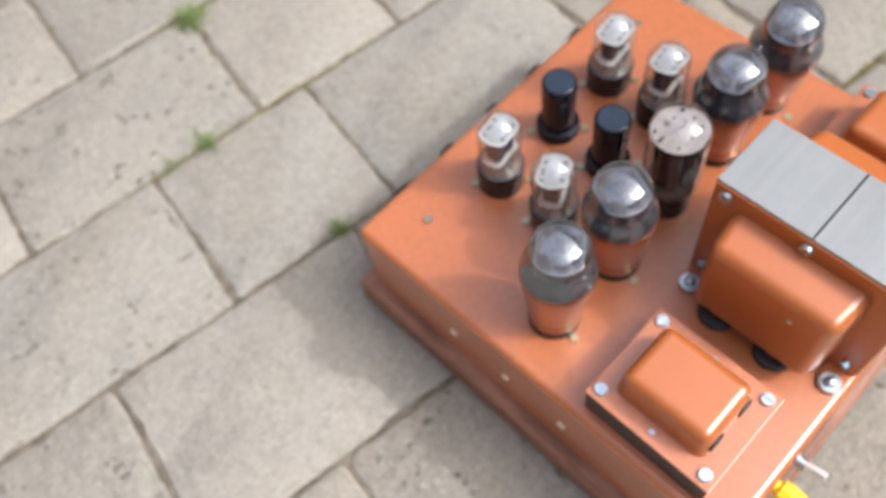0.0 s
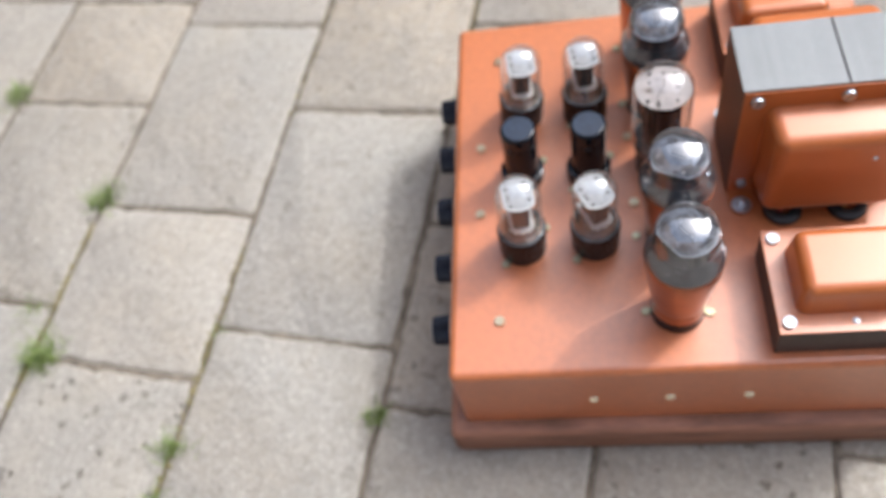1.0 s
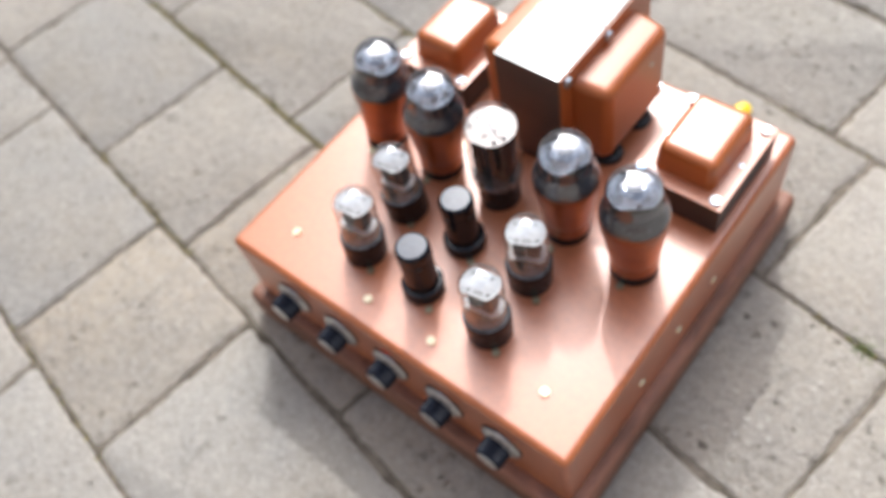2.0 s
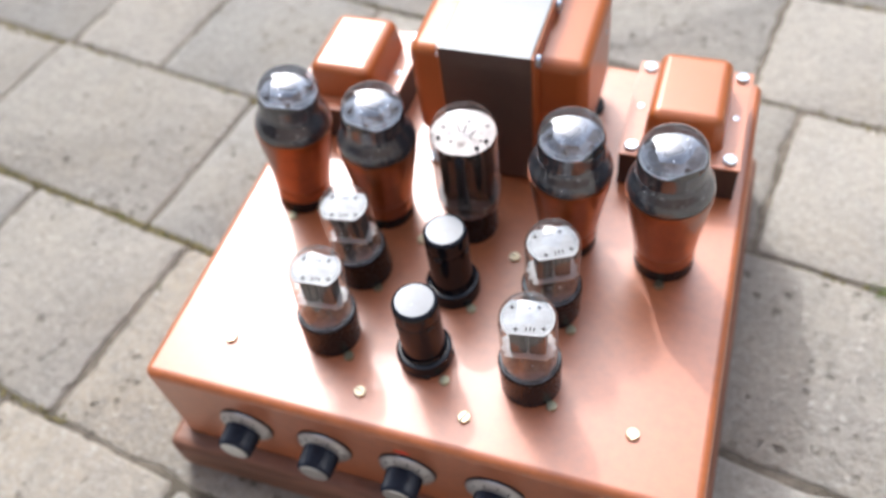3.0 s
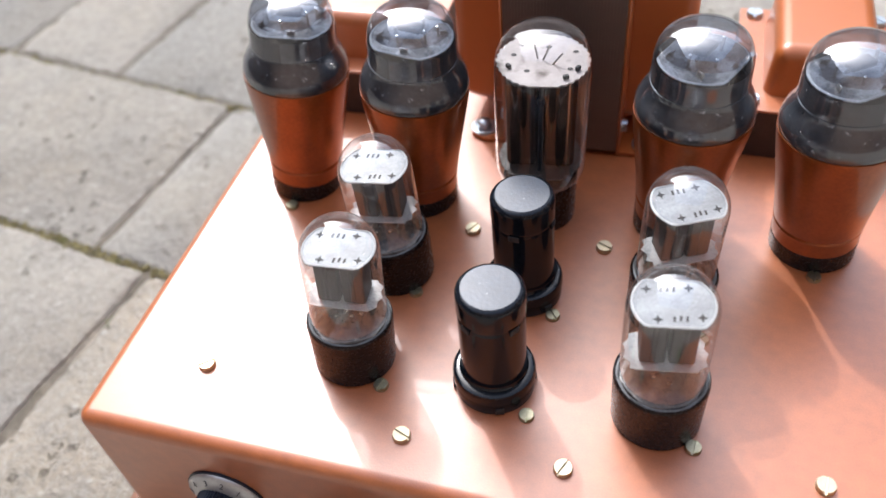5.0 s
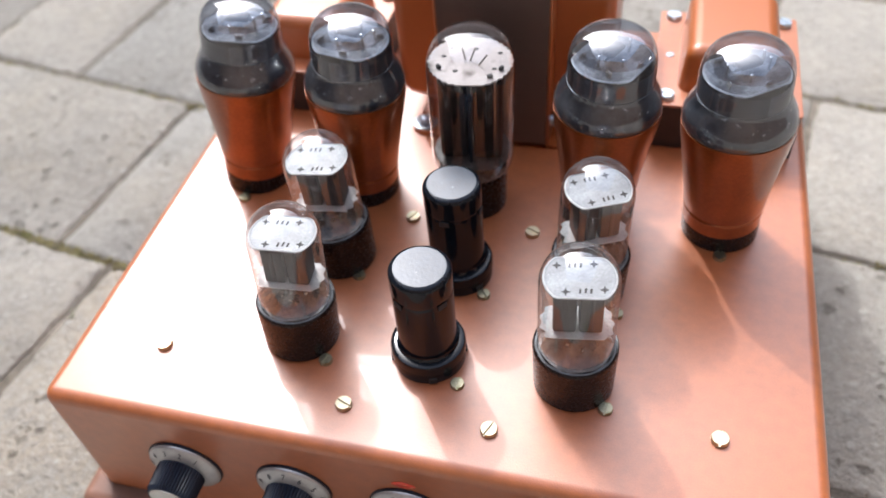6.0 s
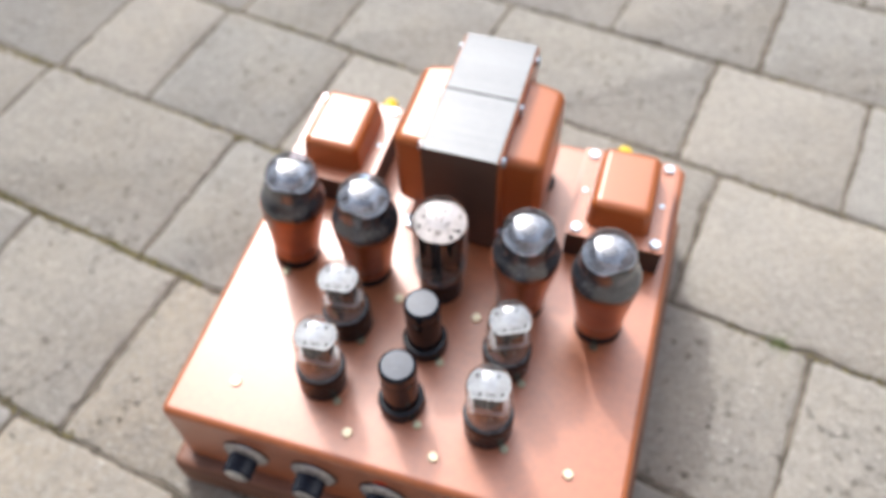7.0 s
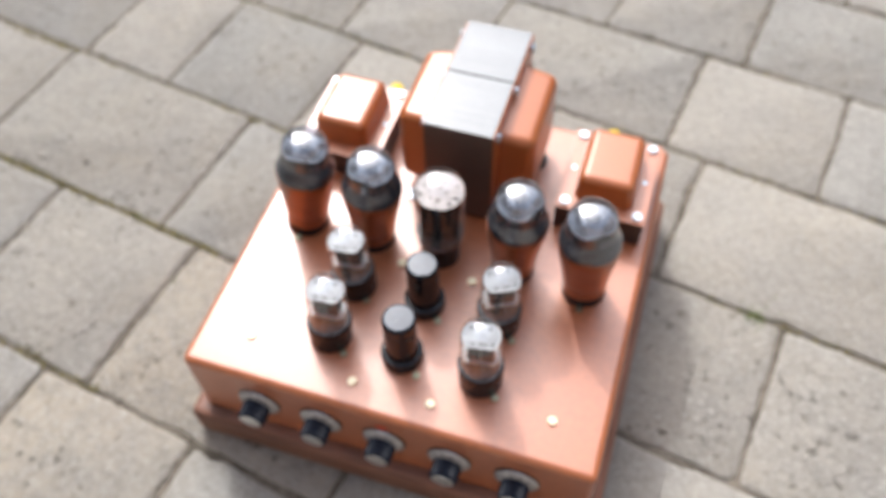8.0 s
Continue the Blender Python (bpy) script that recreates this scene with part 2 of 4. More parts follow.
ANODE = material("grey_anode", (0.034, 0.032, 0.031), 0.5, 0.2, 0.25, 160, 0.2, 500)
ANODE_DARK = material("blackened_anode", (0.02, 0.016, 0.014), 0.22, 0.6, 0.3, 80, 0.1, 400)
MICA = material("mica", (0.37, 0.38, 0.385), 0.4, 0.0, 0.2, 120, 0.25, 260, spec=0.5)
MICA_BROWN = material("stained_mica", (0.37, 0.34, 0.328), 0.35, 0.1, 0.12, 160, 0.2, 500, spec=0.3, wear=(0.05, 0.035, 0.028), wear_scale=75, wear_at=0.54)
MICA_DARK = material("grey_mica", (0.27, 0.272, 0.275), 0.3, 0.0, 0.4, 160, 0.4, 400, spec=0.5, wear=(0.03, 0.03, 0.035), wear_scale=130, wear_at=0.50)
SMOKED_MICA = material("smoked_mica", (0.07, 0.065, 0.06), 0.3, 0.0, 0.4, 160, 0.3, 400, wear=(0.3, 0.29, 0.27), wear_scale=260, wear_at=0.62)
MICA_EDGE = material("mica_lip", (0.72, 0.72, 0.71), 0.4, 0.0, 0.1, 200, 0.1, 300, spec=0.5)
MICA_WHITE = material("torn_mica", (0.54, 0.53, 0.51), 0.3, 0.0, 0.2, 120, 0.5, 300, spec=0.5, wear=(0.34, 0.33, 0.32), wear_scale=110, wear_at=0.56)
CEMENT = material("base_cement", (0.16, 0.165, 0.17), 0.6, 0.0, 0.3, 200, 0.3, 600)
NICKEL = material("bright_nickel", (0.72, 0.68, 0.62), 0.16, 1.0, 0.15, 300)
HOLE = material("dark_hole", (0.02, 0.02, 0.022), 0.6)
GETTER = material("getter_steel", (0.02, 0.023, 0.032), 0.4, 0.0, 0.2, 200, spec=0.25)
WIRE = material("nickel_wire", (0.35, 0.30, 0.25), 0.3, 1.0, 0.3, 300)
STEM = material("glass_stem", (0.10, 0.07, 0.05), 0.12, 0.0, 0.6, 400, 0.6, 500, coat=1.0, coat_rough=0.04)
BRIGHT_GLASS = glass_material("bright_glass", (0.93, 0.93, 0.93), 0.10, 0.9, 0.05, 0.012)
GLASS = glass_material("clear_glass", (0.93, 0.94, 0.945), 0.14, 0.92, 0.05, 0.032)
HAZY_GLASS = glass_material("hazy_glass", (0.75, 0.785, 0.84), 0.13, 0.8, 0.10, 0.030)
FLASHED_GLASS = glass_material("flashed_glass", (0.55, 0.60, 0.68), 0.24, 0.85, 0.10, 0.045)
CARBON_THIN = material("carbon_film", (0.020, 0.024, 0.032), 0.45, 0.0, 0.35, 70, 0.05, 500, spec=0.3, coat=0.5, coat_rough=0.12, wear=(0.14, 0.14, 0.15), wear_scale=300, wear_at=0.66)
CARBON_PALE = material("pale_carbon_film", (0.078, 0.085, 0.097), 0.45, 0.0, 0.35, 70, 0.05, 500, spec=0.3)
DIAL = material("dial_aluminium", (0.52, 0.515, 0.50), 0.36, 0.6, 0.08, 100, 0.1, 700)
KNOB = material("knob_plastic", (0.013, 0.018, 0.030), 0.35, 0.0, 0.15, 100, spec=0.3)
CAP = material("knob_cap", (0.62, 0.61, 0.58), 0.32, 0.9, 0.1, 150)
INK = material("dial_ink", (0.09, 0.09, 0.095), 0.6)
RED = material("red_print", (0.62, 0.06, 0.03), 0.5, 0.0, 0.3, 300, 0.3, 500, wear=(0.7, 0.3, 0.15), wear_scale=420, wear_at=0.58)
YELLOW = material("yellow_plastic", (0.82, 0.56, 0.02), 0.42, 0.0, 0.08, 150)
GREEN = material("green_plastic", (0.05, 0.18, 0.12), 0.42, 0.0, 0.08, 150)
WHITE = material("white_plastic", (0.75, 0.74, 0.72), 0.4, 0.0, 0.05, 150)
WIRE_RED = material("red_wire", (0.45, 0.04, 0.03), 0.45)
WIRE_YELLOW = material("tan_wire", (0.5, 0.28, 0.08), 0.45)
PAVER = paver_material("tumbled_concrete")
PAVER_FAR = paver_material("tumbled_concrete_far", True)
SAND = material("joint_sand", (0.15, 0.128, 0.098), 0.95, 0.0, 0.4, 90, 0.9, 500, wear=(0.08, 0.068, 0.048), wear_scale=30, wear_at=0.5)
GRIT = material("joint_grit", (0.17, 0.145, 0.11), 0.95, 0.0, 0.5, 400, 0.0, wear=(0.34, 0.31, 0.26), wear_scale=120, wear_at=0.52)
WALL = material("unseen_yard_wall", (0.19, 0.135, 0.10), 0.9, 0.0, 0.25, 3, 0.5, 40, wear=(0.10, 0.11, 0.08), wear_scale=5)
MOSS = material("moss", (0.17, 0.145, 0.06), 0.95, 0.0, 0.5, 160, 0.4, 900, wear=(0.12, 0.125, 0.04), wear_scale=50, wear_at=0.54)
GRASS = material("grass_blade", (0.155, 0.215, 0.055), 0.55, 0.0, 0.3, 150)


# ---- building helpers ----
def part(name, bm, mat, parent=None, label="", smooth=40):
    """Links a bmesh as one mesh object, under a thing or a part."""
    me = bpy.data.meshes.new(name)
    bmesh.ops.recalc_face_normals(bm, faces=bm.faces)
    bm.to_mesh(me)
    bm.free()
    for m in (mat if isinstance(mat, (list, tuple)) else (mat,)):
        me.materials.append(m)
    if smooth:
        me.shade_smooth()
        me.set_sharp_from_angle(angle=radians(smooth))
    ob = new(name, me)
    ob.parent = parent
    if smooth and name not in ("paver", "grass_tuft"):
        flat = ob.modifiers.new("flat faces stay flat", "WEIGHTED_NORMAL")
        flat.mode = "FACE_AREA"
        flat.weight = 50
        flat.keep_sharp = True
    if label:
        tagged(ob, label)
    return ob


def empty(name, m=None):
    ob = new(name)
    ob.empty_display_size = 0.01
    if m is not None:
        ob.matrix_basis = m
    return ob


def repeat(ob):
    """One more piece on the same mesh, under the same parent."""
    piece = new(ob.name.split(".")[0], ob.data)
    piece.parent = ob.parent
    return piece


def place(bm, m, verts=None):
    bmesh.ops.transform(bm, matrix=m, verts=verts or bm.verts)
    return bm


def spin(profile, n=40, bm=None, wobble=0.0):
    """A body of revolution about z from (radius, height) pairs; a zero radius closes it."""
    bm = bm or bmesh.new()
    rings = []
    for r, z in profile:
        if r < 1e-6:
            rings.append([bm.verts.new((0, 0, z))])
        else:
            rings.append([bm.verts.new((r * (1 + wobble * math.cos(i * 5)) * math.cos(2 * math.pi * i / n), r * (1 + wobble * math.cos(i * 5)) * math.sin(2 * math.pi * i / n), z)) for i in range(n)])
    for a, b in zip(rings, rings[1:]):
        for i in range(n):
            j = (i + 1) % n
            loop = ([a[0]] if len(a) == 1 else [a[i], a[j]]) + ([b[0]] if len(b) == 1 else [b[j], b[i]])
            if len(loop) > 2:
                bm.faces.new(loop)
    return bm


def box(x0, x1, y0, y1, z0, z1, bevel=0.0, segments=3, bm=None, only=None):
    """A box with rounded edges, added to bm; only picks the edges to round."""
    own = bmesh.new()
    bmesh.ops.create_cube(own, size=1.0)
    bmesh.ops.transform(own, matrix=Matrix.Translation(((x0 + x1) / 2, (y0 + y1) / 2, (z0 + z1) / 2)) @ Matrix.Diagonal((x1 - x0, y1 - y0, z1 - z0, 1)), verts=own.verts)
    if bevel:
        edges = [e for e in own.edges if only is None or only(e)]
        bmesh.ops.bevel(own, geom=edges, offset=bevel, segments=segments, profile=0.5, affect="EDGES")
    if bm is None:
        return own
    me = bpy.data.meshes.new("piece")
    own.to_mesh(me)
    own.free()
    bm.from_mesh(me)
    bpy.data.meshes.remove(me)
    return bm


def upright(e):
    return abs(e.verts[0].co.z - e.verts[1].co.z) > 1e-5


def prism(outline, z0, z1, bm=None):
    """A flat plate of any outline."""
    bm = bm or bmesh.new()
    low, high = ([bm.verts.new((x, y, z)) for x, y in outline] for z in (z0, z1))
    bm.faces.new(high)
    bm.faces.new(low[::-1])
    for i in range(len(outline)):
        j = (i + 1) % len(outline)
        bm.faces.new((low[i], low[j], high[j], high[i]))
    return bm


def dome(r, z, h, steps=7, power=1.0):
    """Profile points of a rounded cap from (r, z) up to the axis at z + h."""
    return [(r * math.cos(a) ** power, z + h * math.sin(a)) for a in [math.pi / 2 * k / steps for k in range(1, steps)]] + [(0, z + h)]


def slotted_head(r, h, slot, dome_h=0.0, turn=0.0):
    """A screw head with its slot cut through the top."""
    bm = spin([(0, 0), (r, 0), (r, h * 0.5), (0, h * 0.5)], 20)
    for side in (0, 1):
        pts = []
        a0 = math.asin(slot / 2 / r)
        for k in range(11):
            a = a0 + (math.pi - 2 * a0) * k / 10
            pts.append((r * math.cos(a), r * math.sin(a)))
        if side:
            pts = [(-x, -y) for x, y in pts]
        low = [bm.verts.new((x, y, h * 0.5)) for x, y in pts]
        high = [bm.verts.new((x * 0.9, y * 0.9 if abs(y) > slot else y, h + dome_h * (1 - (x * x + y * y) / r / r))) for x, y in pts]
        bm.faces.new(high)
        for i in range(len(pts)):
            j = (i + 1) % len(pts)
            bm.faces.new((low[i], low[j], high[j], high[i]))
    return place(bm, pose(0, 0, 0, 0, 0, turn))


def text_mesh(bm, words, size, m):
    """Adds flat lettering in the built-in font to bm."""
    curve = bpy.data.curves.new("lettering", "FONT")
    curve.body, curve.size, curve.align_x, curve.align_y, curve.extrude, curve.resolution_u = words, size, "CENTER", "CENTER", 0.00008, 2
    ob = new("lettering", curve)
    me = bpy.data.meshes.new_from_object(ob.evaluated_get(bpy.context.evaluated_depsgraph_get()))
    bpy.data.objects.remove(ob)
    bpy.data.curves.remove(curve)
    me.transform(m)
    bm.from_mesh(me)
    bpy.data.meshes.remove(me)


# ---- ground ----
TOP = 0.1177  # height of the chassis top
TALL_WALL = 5.6  # height of the taller unseen walls
bm = bmesh.new()
bmesh.ops.create_grid(bm, x_segments=2, y_segments=2, size=400)
ground = part("ground", place(bm, pose(0, 0, -0.0030)), SAND, None, smooth=0)
tagged(ground, "brown jointing sand under the paving", "ground", kind="structure")

# unseen plain walls round the yard, added to darken low sky and reflections; north lower
for name, m, tall in (("unseen_wall_north", pose(0, 4.2, 0), 3.0), ("unseen_wall_west", pose(-4.2, 0, 0, 0, 0, 90), TALL_WALL), ("unseen_wall_south", pose(0, -4.2, 0), TALL_WALL), ("unseen_wall_east", pose(4.2, 0, 0, 0, 0, 90), TALL_WALL)):
    w = part(name, box(-4.1, 4.1, -0.1, 0.1, -0.01, tall, 0.01, 1), WALL, None, smooth=0)
    w.matrix_basis = m
    tagged(w, "unseen plain weathered brick-brown wall added to block low sky", "wall", kind="structure")

# ---- the amplifier's chassis ----
amp = empty("tube_amplifier")
tagged(amp, "home-built tube amplifier in copper paint on a wooden plinth", "amplifier")
part("chassis", box(-0.1655, 0.1622, -0.1835, 0.1395, 0.0376, TOP, 0.0058, 5, only=lambda e: upright(e) or max(v.co.z for v in e.verts) > 0.08), COPPER, amp, "copper-painted metal chassis")
bm = box(-0.1765, 0.1735, -0.1955, 0.1505, 0.0, 0.036, 0.0070, 4)
# black filler that draws the shade in the gap above the plinth
part("gap_shade", box(-0.1642, 0.1609, -0.1822, 0.1382, 0.0358, 0.0378), RUBBER, amp, "black strip drawn as the shade between chassis and plinth", smooth=0)
part("plinth", bm, WOOD, amp, "reddish-brown wooden plinth with rounded edges")

PLAIN = [(-0.121, -0.148, 40), (-0.0305, -0.162, -20), (0.0315, -0.162, 65), (0.121, -0.148, 85), (-0.0305, -0.05, 60), (0.0305, -0.05, -25)]
for x, y, turn in PLAIN:
    s = part("screw", slotted_head(0.0036, 0.0022, 0.0009, 0, turn), BRASS, amp, "brass slotted screw")
    s.location = (x, y, TOP)
for y in (-0.088, -0.0365, 0.015):
    s = part("side_screw", spin([(0, 0), (0.0034, 0), (0.0032, 0.0009), (0.0021, 0.0018), (0, 0.0020)], 18), BRASS_PALE, amp, "brass round-head screw")
    s.matrix_basis = pose(0.1622, y, 0.0743, 0, 90, 0)

# control knobs on the front
for k, x in enumerate((-0.106, -0.053, 0.0, 0.053, 0.106)):
    knob = part("knob", bmesh.new(), KNOB, amp, "black fluted control knob with a numbered skirt")
    body = bmesh.new()
    n = 96
    rings = []
    for r, y in ((0.0112, 0.0), (0.0108, 0.0125), (0.0098, 0.0142)):
        rings.append([body.verts.new(((r - (0.0006 if i % 2 else 0)) * math.cos(2 * math.pi * i / n), (r - (0.0006 if i % 2 else 0)) * math.sin(2 * math.pi * i / n), y)) for i in range(n)])
    for a, b in zip(rings, rings[1:]):
        for i in range(n):
            body.faces.new((a[i], a[(i + 1) % n], b[(i + 1) % n], b[i]))
    body.faces.new(rings[-1])
    body.faces.new(rings[0][::-1])
    bmesh.ops.recalc_face_normals(body, faces=body.faces)
    body.to_mesh(knob.data)
    body.free()
    knob.matrix_basis = pose(x, -0.1875, 0.0785, 90, 0, 0)
    part("dial", spin([(0, -0.004), (0.0172, -0.004), (0.0172, -0.0025), (0.0165, -0.0014), (0.0118, 0.0009), (0, 0.0009)], 48), DIAL, knob, "brushed aluminium skirt")
    # black ring that draws the shadow round the skirt
    part("skirt_shadow", spin([(0.0168, -0.0046), (0.0177, -0.0044), (0.0177, -0.0030), (0.0168, -0.0026)], 48), KNOB, knob, "thin black ring drawn as the skirt's shadow")
    part("cap", spin([(0, 0.0139), (0.0088, 0.0139), (0.0088, 0.0145), (0.0082, 0.0149), (0, 0.0149)], 36), CAP, knob, "silver end cap")
    marks = bmesh.new()
    for digit in range(1, 10):
        a = 90 + (digit - 2.4 - (0, 4.5, 2, 5, 3)[k]) * 30
        ca, sa = math.cos(radians(a)), math.sin(radians(a))
        slope = Matrix.Translation((0.0142 * ca, 0.0142 * sa, 0.0000)) @ pose(0, 0, 0, 0, 0, a - 90) @ pose(0, 0, 0, -26, 0, 0)
        text_mesh(marks, str(digit), 0.0037, slope)
    part("numerals", marks, INK, knob, smooth=0)
mark = part("red_mark", spin([(0.0046, 0.0), (0.0044, 0.0004), (0.0030, 0.0007), (0, 0.0008)], 20, None, 0.06), RED, amp, "small red painted mark")
mark.matrix_basis = pose(-0.0005, -0.1834, 0.0998, 90, 0, 0) @ Matrix.Diagonal((1.1, 0.5, 1, 1))

# terminals and switch on the back
def binding_post(x, z, mat, colour):
    pts = [(0, 0), (0.0045, 0), (0.0045, 0.004), (0.0072, 0.005), (0.0076, 0.012), (0.0066, 0.019), (0.0058, 0.0215), (0.003, 0.0218), (0, 0.021)]
    bm = spin(pts, 18)
    for v in bm.verts:
        r = math.hypot(v.co.x, v.co.y)
        if r > 0.005 and round(math.atan2(v.co.y, v.co.x) / (2 * math.pi / 18)) % 2:
            v.co.x *= 0.92
            v.co.y *= 0.92
    ob = part("binding_post", bm, mat, amp, colour + " plastic speaker terminal", smooth=25)
    ob.matrix_basis = pose(x, 0.1385, z, -90, 0, 0)


for s in (1, -1):
    binding_post(s * 0.109, 0.101, YELLOW, "yellow")
    binding_post(s * 0.116, 0.078, GREEN, "green")
switch = part("toggle_switch", spin([(0, 0), (0.006, 0), (0.006, 0.003), (0.004, 0.0035), (0.004, 0.009), (0, 0.009)], 24), ZINC, amp, "toggle switch with a white lever")
switch.matrix_basis = pose(0.08, 0.1385, 0.084, -90, 0, 0)
part("lever", place(spin([(0.0016, 0.008), (0.0022, 0.020), (0.002, 0.0225), (0, 0.023)], 16), pose(0, 0, 0, 18, 0, 0)), WHITE, switch, "white lever")


# ---- transformers ----
def bolt(parent, m, r=0.0042, washer=0.0, mat=ZINC, nut=False):
    """A screw head, with a washer under it where one shows."""
    if nut:
        head = prism([(r * math.cos(math.pi / 3 * k), r * math.sin(math.pi / 3 * k)) for k in range(6)], 0, 0.0022)
        spin([(r * 0.86, 0.0022), (r * 0.8, 0.0030), (r * 0.55, 0.0038), (0, 0.0042)], 16, head)
    else:
        head = slotted_head(r, 0.0026, 0.0009, 0.0008, random.uniform(0, 180))
    ob = part("bolt", head, mat, parent, "zinc-plated screw" if not nut else "zinc-plated domed nut")
    ob.matrix_basis = m
    if washer:
        part("washer", spin([(0, -0.0012), (washer, -0.0012), (washer, -0.0002), (0.0, -0.0002)], 26), ZINC, ob)
        ob.matrix_basis = m @ pose(0, 0, 0.0012)
    return ob


def bell_cap(lx, ly, h, inset, r):
    """A pressed bell: a rounded box, drawn in slightly towards its closed end, along +z."""
    bm = box(-lx / 2, lx / 2, -ly / 2, ly / 2, 0, h, 0)
    for v in bm.verts:
        if v.co.z > h / 2:
            v.co.x -= math.copysign(inset, v.co.x)
            v.co.y -= math.copysign(inset, v.co.y)
    edges = [e for e in bm.edges if max(v.co.z for v in e.verts) > h / 2]
    bmesh.ops.bevel(bm, geom=edges, offset=r, segments=5, profile=0.5, affect="EDGES")
    return bm


power = empty("power_transformer", pose(0, 0, TOP))
tagged(power, "upright copper-painted power transformer with bare steel laminations", "transformer", "transformers on the chassis")
X0, X1, Y0, Y1, ZL, ZH = -0.0288, 0.0268, 0.0135, 0.1365, 0.003, 0.1048
stack = part("core", box(X0, X1, Y0, Y1, ZL, ZH, 0.0006, 1), [STEEL_SIDE, STEEL], power, "laminated steel core, pale on top", smooth=0)
# upward faces take the pale grey, all others the darker brown
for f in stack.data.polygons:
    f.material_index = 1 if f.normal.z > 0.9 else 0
# each plate shows its edge as a fine rib on the front face
lamination = None
for k in range(38):
    x = X0 + 0.0008 + (X1 - X0 - 0.0016) * k / 37
    if lamination is None:
        lamination = part("lamination", box(-0.00045, 0.00045, Y0 - 0.00016, Y1 + 0.00016, ZL + 0.0004, ZH + 0.00012), [STEEL_SIDE, STEEL], power, smooth=0)
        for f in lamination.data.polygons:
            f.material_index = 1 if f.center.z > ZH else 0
        leaf = lamination
    else:
        leaf = new("lamination", lamination.data)
        leaf.parent = power
    leaf.location.x = x
part("seam", box(X0 + 0.0005, X1 - 0.0005, 0.0742, 0.0754, ZH - 0.0005, ZH + 0.0006), HOLE, power, "dark seam across the laminations", smooth=0)
for s, xf in ((1, X1), (-1, X0)):
    flange = part("flange", box(min(xf, xf + s * 0.0014), max(xf, xf + s * 0.0014), Y0 + 0.0006, Y1 - 0.0006, 0.001, ZH - 0.0012, 0.0005, 1), BELL, power, "copper-painted mounting flange")
    bell = part("bell", bell_cap(0.080, 0.089, 0.0285, 0.0035, 0.0078), BELL, power, "copper-painted pressed end bell")
    bell.matrix_basis = pose(xf + s * 0.0014, 0.0735, 0.0500, 0, s * 90, 0)
    rivet = part("rivet", spin([(0, 0), (0.0019, 0), (0.0014, 0.0007), (0, 0.0009)], 14), ZINC, power)
    rivet.matrix_basis = pose(xf + s * 0.0299, 0.0905, 0.068, 0, s * 90, 0)
    for y in (0.0225, 0.075, 0.1275):
        bolt(power, pose(xf + s * 0.0014, y, 0.0965, 0, s * 90, 0), 0.0043)
    for y in (0.0225, 0.1275):
        bolt(power, pose(xf + s * 0.0014, y, 0.0135, 0, s * 90, 0), 0.0034)
    for y in (0.0225, 0.1275):
        tab = prism([(0, -0.008), (0.012, -0.008), (0.0185, -0.005), (0.0205, 0), (0.0185, 0.005), (0.012, 0.008), (0, 0.008)], 0.0006, 0.0024)
        foot = part("foot", tab, BELL, power, "copper-painted mounting foot")
        foot.matrix_basis = pose(xf + s * 0.0008, y, 0, 0, 0, 0 if s > 0 else 180)
        bolt(power, pose(xf + s * 0.0138, y, 0.0024), 0.0040, 0.0068, nut=True)
    for y in (0.049, 0.091) if s > 0 else ():
        ring = spin([(0.0055, 0.0), (0.0125, 0.0), (0.0130, 0.0012), (0.0122, 0.0036), (0.0095, 0.005), (0.006, 0.0048), (0.0055, 0.0035)], 28)
        g = part("grommet", ring, RUBBER, power, "black rubber cable grommet")
        g.location = (xf + s * 0.019, y, 0)
        for q, mat in enumerate((WIRE_RED, WIRE_YELLOW) if y < 0.07 else (WIRE_YELLOW, WIRE_YELLOW)):
            w = part("lead", spin([(0.0012, 0.0), (0.0012, 0.0125)], 10), mat, g)
            w.matrix_basis = pose(0.001 - 0.004 * q * s, 0.003 * q - 0.002, 0, 8 * (q - 0.5), 10 * s, 0)


def output_transformer(s):
    """One of the two flat-mounted transformers; s is +1 or -1 for its side of the chassis."""
    th = empty("output_transformer", pose(s * 0.116, 0.0695, TOP))
    tagged(th, "low copper-painted output transformer with a nearly black core", "transformer", "transformers on the chassis")
    part("core", box(-0.0365, 0.0365, -0.044, 0.044, 0.0, 0.0268, 0.0006, 1), STEEL_DARK, th, "nearly black laminated core", smooth=0)
    part("flange", box(-0.0372, 0.0372, -0.0447, 0.0447, 0.0268, 0.0285, 0.0008, 2), COPPER, th, "copper-painted top flange")
    bell = part("bell", bell_cap(0.0495, 0.0645, 0.0245, 0.0022, 0.0068), BELL, th, "copper-painted pressed bell")
    bell.location = (0, -0.0005, 0.0285)
    for x in (-0.0135, 0.0135):
        slot = part("cable_slot", spin([(0, 0), (0.0068, 0), (0.0064, 0.0008), (0.0052, 0.0009), (0.0048, 0.0004), (0, 0.0004)], 24), RUBBER, bell, "dark oval cable slot")
        slot.matrix_basis = pose(x, 0.0316, 0.0096, -86, 0, 0) @ Matrix.Diagonal((1, 0.85, 1, 1))
    for x in (-0.030, 0.030):
        for y in (-0.038, 0.0375):
            bolt(th, pose(x, y, 0.0285), 0.0042)
        rivet = part("rivet", spin([(0, 0.0), (0.0023, 0.0), (0.0019, 0.0007), (0, 0.0010)], 16), ZINC, th, "small plated rivet")
        rivet.location = (x, 0, 0.0285)
    return th


output_transformer(1)
output_transformer(-1)


